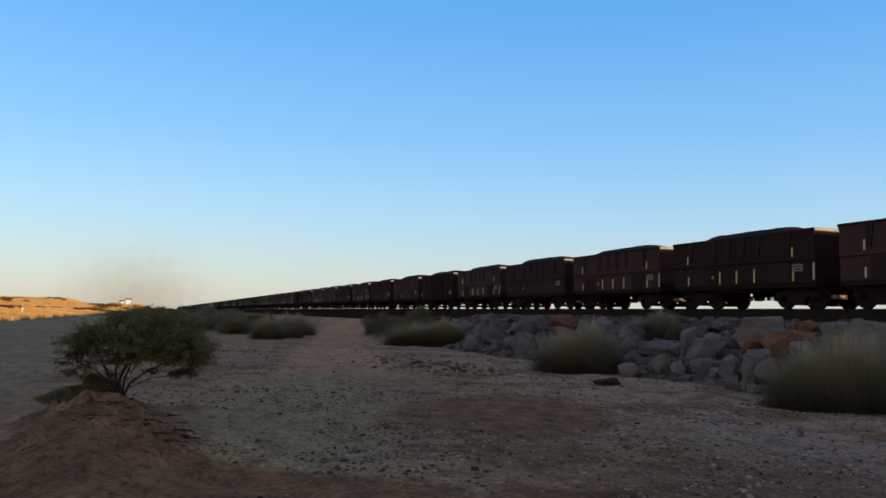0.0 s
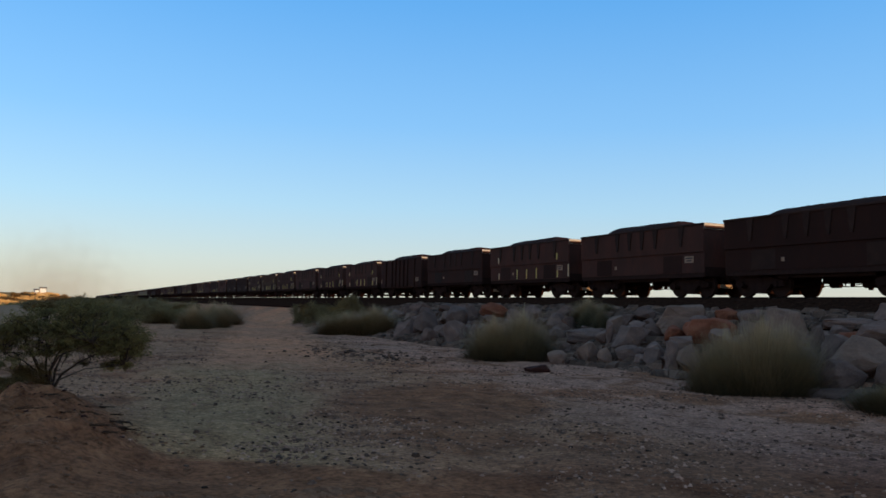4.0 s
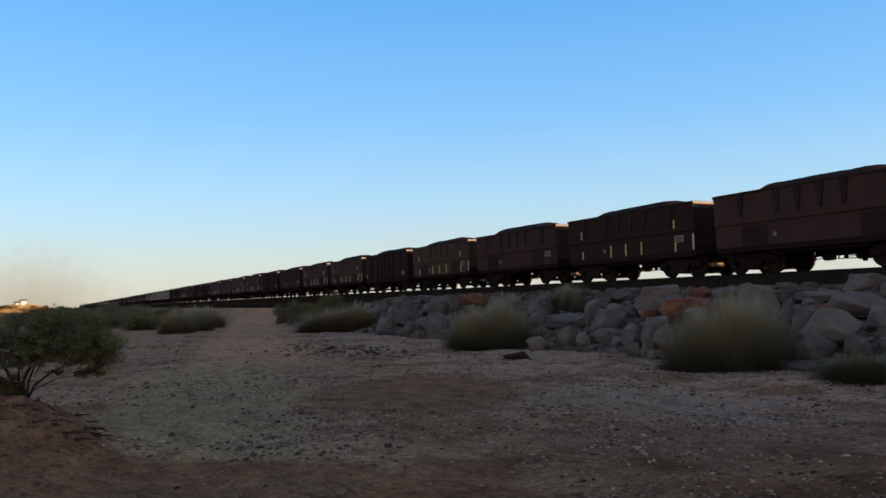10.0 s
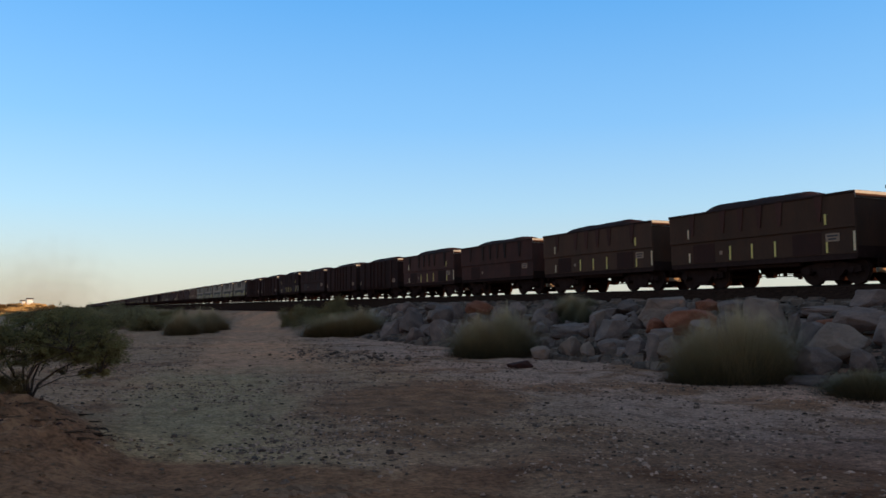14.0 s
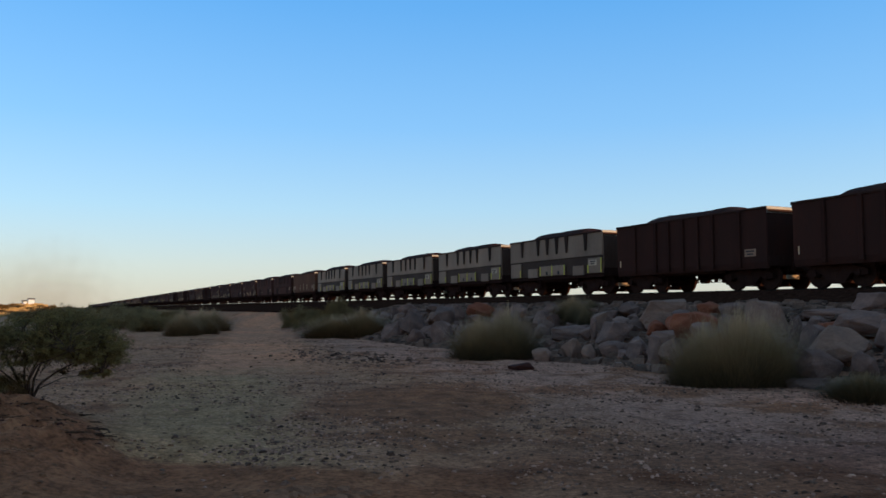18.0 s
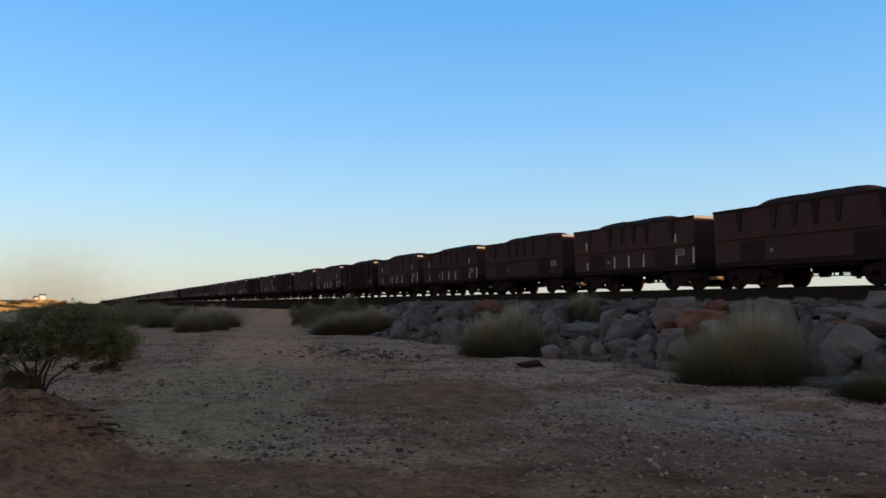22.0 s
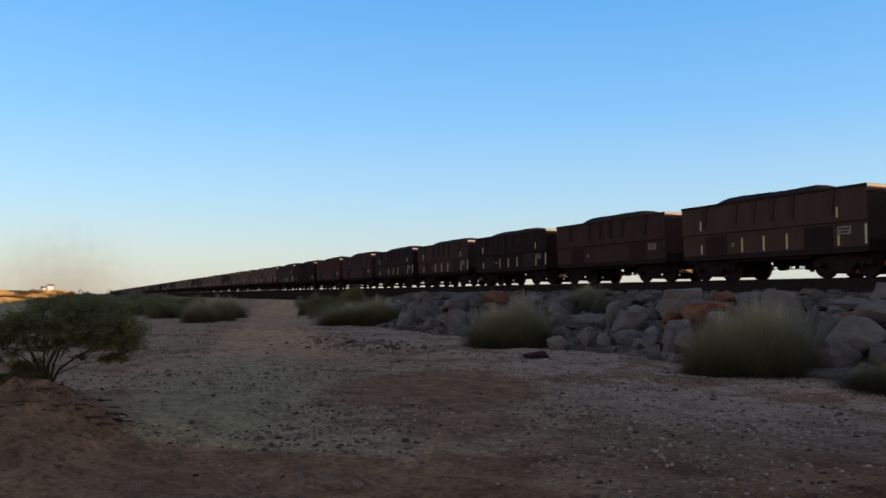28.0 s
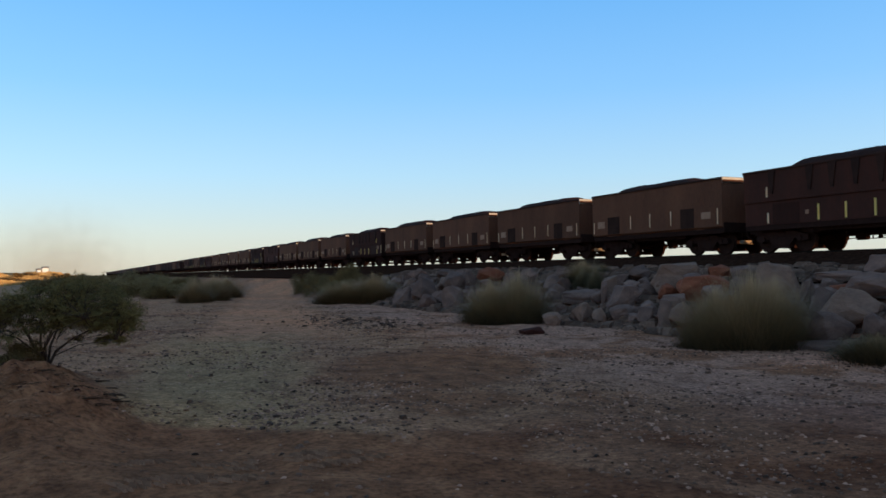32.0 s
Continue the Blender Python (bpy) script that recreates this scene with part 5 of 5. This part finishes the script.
def field_grass(count, seed):
    """Knee-high dry grass over the plain beyond the road: tapering blades in one mesh, larger tufts farther off."""
    r = np.random.RandomState(seed)
    y = 40 + 480 * r.rand(count) ** 1.7
    x = -14.4 + 0.018 * y - (26 + 0.50 * y) * r.rand(count) ** 1.25
    z, s = height(x, y), (0.14 + 0.22 * r.rand(count)) * (1 + y / 260)
    a = radians(52) + r.uniform(-0.45, 0.45, count)
    dx, dy = np.cos(a) * s * 0.30, np.sin(a) * s * 0.30
    lx, ly = r.uniform(-0.2, 0.2, (2, count)) * s
    corners = [np.stack(c, -1) for c in ((x - dx, y - dy, z - 0.05), (x + dx, y + dy, z - 0.05), (x + dx * 0.7 + lx, y + dy * 0.7 + ly, z + s), (x - dx * 0.5 + lx, y - dy * 0.5 + ly, z + s * 0.85))]
    verts = np.stack(corners, 1).reshape(-1, 3)
    return arrays_mesh("dry_grass", verts, [(4 * n, 4 * n + 1, 4 * n + 2, 4 * n + 3) for n in range(count)], M_GOLD)


tagged(new("dry_grass", field_grass(110000, 31)), "golden dry grass on the sunlit plain", "dry grass", "", "stuff")


# ---------------------------------------------------------------- small things on the ground
def dry_branch(x, y, z, turn, size, seed):
    r = random.Random(seed)
    ob = tagged(new("dry_branch"), "dark dry branch lying on the red soil heap", "branch", "dry branches")
    ob.matrix_basis = pose(x, y, z, 0, 0, turn) @ Matrix.Scale(size, 4)
    for i in range(2 if size < 0.6 else 3):
        bm = bmesh.new()
        p = Vector((r.uniform(-0.3, -0.1), r.uniform(-0.10, 0.10), r.uniform(0.0, 0.02)))
        m = p + Vector((r.uniform(0.18, 0.3), r.uniform(-0.06, 0.06), r.uniform(0.005, 0.03)))
        q = m + Vector((r.uniform(0.15, 0.3), r.uniform(-0.10, 0.10), r.uniform(-0.015, 0.02)))
        rod(bm, p, m, 0.017, 0.012, 5)
        rod(bm, m, q, 0.012, 0.005, 5)
        rod(bm, m, m + Vector((0.13, r.choice((-0.09, 0.09)), 0.03)), 0.007, 0.003, 5)
        part("stick", mesh_of("stick", bm, M_TWIG), ob)


for i, (x, y, turn, size) in enumerate(((0.04, 8.90, -35, 0.62), (0.14, 8.84, -30, 0.5), (0.26, 9.75, -72, 0.8), (0.33, 9.45, -66, 0.7), (0.20, 10.4, -60, 0.45), (-0.62, 9.15, 20, 0.4), (-0.40, 9.85, -40, 0.45),
                                        (-0.26, 9.80, -45, 0.4), (-0.10, 10.4, -50, 0.5), (0.07, 9.85, -55, 0.45), (-0.46, 9.02, -20, 0.35), (-0.26, 9.14, -25, 0.35), (-0.05, 9.45, -40, 0.4), (0.18, 12.0, -60, 0.6), (0.30, 11.5, -50, 0.5))):
    dry_branch(x, y, zat(x, y) + 0.012, turn, size, i)


def tread_marks(seed):
    """Lugs of soil that a tyre has pressed up, in a curved belt across the foreground."""
    r = random.Random(seed)
    bm = bmesh.new()
    for start, slope, x0, x1 in ((6.98, 0.42, 0.20, 0.75), (7.03, 0.02, 0.80, 2.05), (6.42, 0.10, 0.18, 2.5), (6.28, 0.08, 0.2, 1.3), (6.86, 0.02, 1.1, 2.3)):
        for n in range(int((x1 - x0) / 0.044)):
            x = x0 + n * 0.044 + r.uniform(-0.007, 0.007)
            y = start + slope * x + 0.04 * math.sin(x * 3) + r.uniform(-0.03, 0.03)
            if noise.noise((x * 1.7, start, 2.0)) > 0.36 or r.random() < 0.08:
                continue
            a = radians(-60 + r.uniform(-9, 9))
            u, v = Vector((math.cos(a), math.sin(a), 0)), Vector((-math.sin(a), math.cos(a), 0))
            h, l, w = r.uniform(0.024, 0.044), r.uniform(0.05, 0.09), r.uniform(0.010, 0.015)
            c = Vector((x, y, zat(x, y) - 0.006))
            q = [bm.verts.new(c + u * i * l + v * j * w) for i, j in ((-1, -1), (1, -1), (1, 1), (-1, 1))]
            t = [bm.verts.new(c + u * i * l * 0.75 + v * r.uniform(-0.3, 0.3) * w + Vector((0, 0, h * r.uniform(0.7, 1.0)))) for i in (-1, 1)]
            for f in ((q[0], q[1], t[1], t[0]), (q[2], q[3], t[0], t[1]), (q[1], q[2], t[1]), (q[3], q[0], t[0])):
                bm.faces.new(f)
    return mesh_of("tread_marks", bm, M_TREAD)


M_TREAD = material("pressed_soil", [(0.198, 0.08059, 0.04248), (0.2852, 0.1151, 0.06068), (0.3644, 0.1496, 0.07965)], 0.95, 0, 6, 50, 0.3, 0.01, 0.25, None, True)
tagged(new("tread_marks", tread_marks(2)), "tyre tread marks pressed into red soil", "tyre marks", "", "stuff")


# ---------------------------------------------------------------- far side of the road
def guide_post(x, y):
    bm = bmesh.new()
    box(bm, -0.07, 0.07, -0.04, 0.04, -0.1, 1.2, 0, 0.01)
    p = tagged(new("guide_post"), "white roadside guide post on dry grass", "guide post", "guide posts")
    p.location = (x, y, zat(x, y))
    part("post", mesh_of("post", bm, M_WHITE_WALL), p)
    bm = bmesh.new()
    box(bm, -0.045, 0.045, -0.046, -0.04, 0.95, 1.12)
    part("reflector", mesh_of("reflector", bm, M_BAR), p)


guide_post(-17.3, 116)
guide_post(-4.4, 226)


def shed(x, y, w, d, h, turn):
    b = tagged(new("shed"), "small white sunlit shed far off on the plain", "shed", "far sheds")
    b.matrix_basis = pose(x, y, zat(x, y), 0, 0, turn)
    bm = bmesh.new()
    box(bm, -w / 2, w / 2, -d / 2, d / 2, -0.3, h, 0, 0.03)
    part("wall", mesh_of("wall", bm, M_WHITE_WALL), b)
    bm = bmesh.new()
    prism(bm, [(-d / 2 - 0.2, h), (0, h + 0.35), (d / 2 + 0.2, h), (d / 2 + 0.2, h + 0.12), (0, h + 0.5), (-d / 2 - 0.2, h + 0.12)], -w / 2 - 0.3, w / 2 + 0.3)
    part("roof", mesh_of("roof", bm, M_ROOF), b)


shed(-15.6, 330, 1.2, 1.8, 1.2, 14)
shed(-13.5, 332, 2.0, 2.2, 1.9, 5)
for x, y, w, h in ((-18.4, 318, 2.2, 2.0), (-16.4, 312, 2.0, 1.6), (-9.6, 318, 1.8, 1.4), (-6.0, 305, 1.6, 2.9), (-20.3, 303, 1.5, 2.6), (-9.0, 300, 2.4, 1.9), (-7.6, 310, 1.8, 1.2), (-21.5, 326, 2.6, 1.6), (-12.8, 308, 1.7, 1.0)):
    shrub(x, y, w, h, SHRUB_C, x * 40, "dark scrub bush beside a far white shed")


bush = random.Random(8)
for i in range(22):
    y = bush.uniform(210, 330)
    shrub(-9 + i * 0.85 + bush.uniform(-0.5, 0.5), y, bush.uniform(2.0, 3.2), bush.uniform(1.5, 2.3) * y / 330, bush.choice((SHRUB_B, SHRUB_C)), bush.uniform(0, 360), "dark scrub bush far off beside the line")


def dust_plume(x, y, w, h):
    """A thin veil of brown dust hanging far off over the line."""
    m = bpy.data.materials.new("hanging_dust")
    m.use_nodes = True
    nt = m.node_tree
    bs = nt.nodes["Principled BSDF"]
    bs.inputs["Base Color"].default_value, bs.inputs["Roughness"].default_value = (0.25, 0.205, 0.150, 1), 1.0
    tc, sep, nz = nt.nodes.new("ShaderNodeTexCoord"), nt.nodes.new("ShaderNodeVectorMath"), nt.nodes.new("ShaderNodeTexNoise")
    sep.operation = "LENGTH"
    mp = nt.nodes.new("ShaderNodeMapping")
    mp.inputs["Scale"].default_value = (2 / w, 1, 1.0 / h)
    nt.links.new(tc.outputs["Object"], mp.inputs[0])
    nt.links.new(mp.outputs[0], sep.inputs[0])
    nz.inputs["Scale"].default_value, nz.inputs["Detail"].default_value = 0.03, 5.0
    nt.links.new(tc.outputs["Object"], nz.inputs["Vector"])
    a = nt.nodes.new("ShaderNodeMath")
    a.operation = "MULTIPLY_ADD"
    a.inputs[1].default_value = 0.22
    nt.links.new(nz.outputs[0], a.inputs[0])
    nt.links.new(sep.outputs["Value"], a.inputs[2])
    rg = nt.nodes.new("ShaderNodeMapRange")
    rg.interpolation_type = "SMOOTHERSTEP"
    for key, v in (("From Min", 0.95), ("From Max", 0.0), ("To Min", 0.0), ("To Max", 0.43)):
        rg.inputs[key].default_value = v
    nt.links.new(a.outputs[0], rg.inputs["Value"])
    nt.links.new(rg.outputs[0], bs.inputs["Alpha"])
    ob = tagged(new("dust_haze", arrays_mesh("dust_haze", [(-w / 2, 0, 0), (w / 2, 0, 0), (w / 2, 0, h), (-w / 2, 0, h)], [(0, 1, 2, 3)], m)), "faint brown dust hanging over the far end of the line", "dust", "", "structure")
    ob.location = (x, y, 0)


dust_plume(-60, 1950, 600, 245)


# ---------------------------------------------------------------- movement
CORNER = ((0, 3.06), (1.5, -31.2), (3, -64.87), (4, -87.98), (5.5, -121.75), (7, -155.55), (9, -200.43), (10, -222.79), (11, -245.22), (13, -289.90), (14, -312.45), (15, -334.70), (17, -379.20),
          (19, -423.41), (21, -467.55), (23, -511.57), (25, -555.75), (26.5, -588.4), (28, -621.09), (30, -664.38), (31, -685.97), (32, -707.39))


def motions():
    """The train runs towards the camera and past it; the wheelsets turn as they roll."""
    for k, wagon in wagons:
        walk(wagon, [(t, pose(XT, s + k * PITCH - HALF, ZR)) for t, s in CORNER])
    times = [i / FPS for i in range(32 * FPS + 1)]
    run = np.interp(times, [t for t, _ in CORNER], [-s for _, s in CORNER])
    leaders = {}
    for ws, e in wheelsets:
        if e not in leaders:
            walk(ws, [(t, Matrix.Translation((0, e * 0.875, 0.485)) @ Matrix.Rotation((r - run[0]) / 0.485, 4, "X")) for t, r in zip(times, run)])
            leaders[e] = ws.animation_data
        else:
            ws.rotation_mode = "QUATERNION"
            keys = ws.animation_data_create()
            keys.action = leaders[e].action
            keys.action_slot = leaders[e].action_slot


motions()
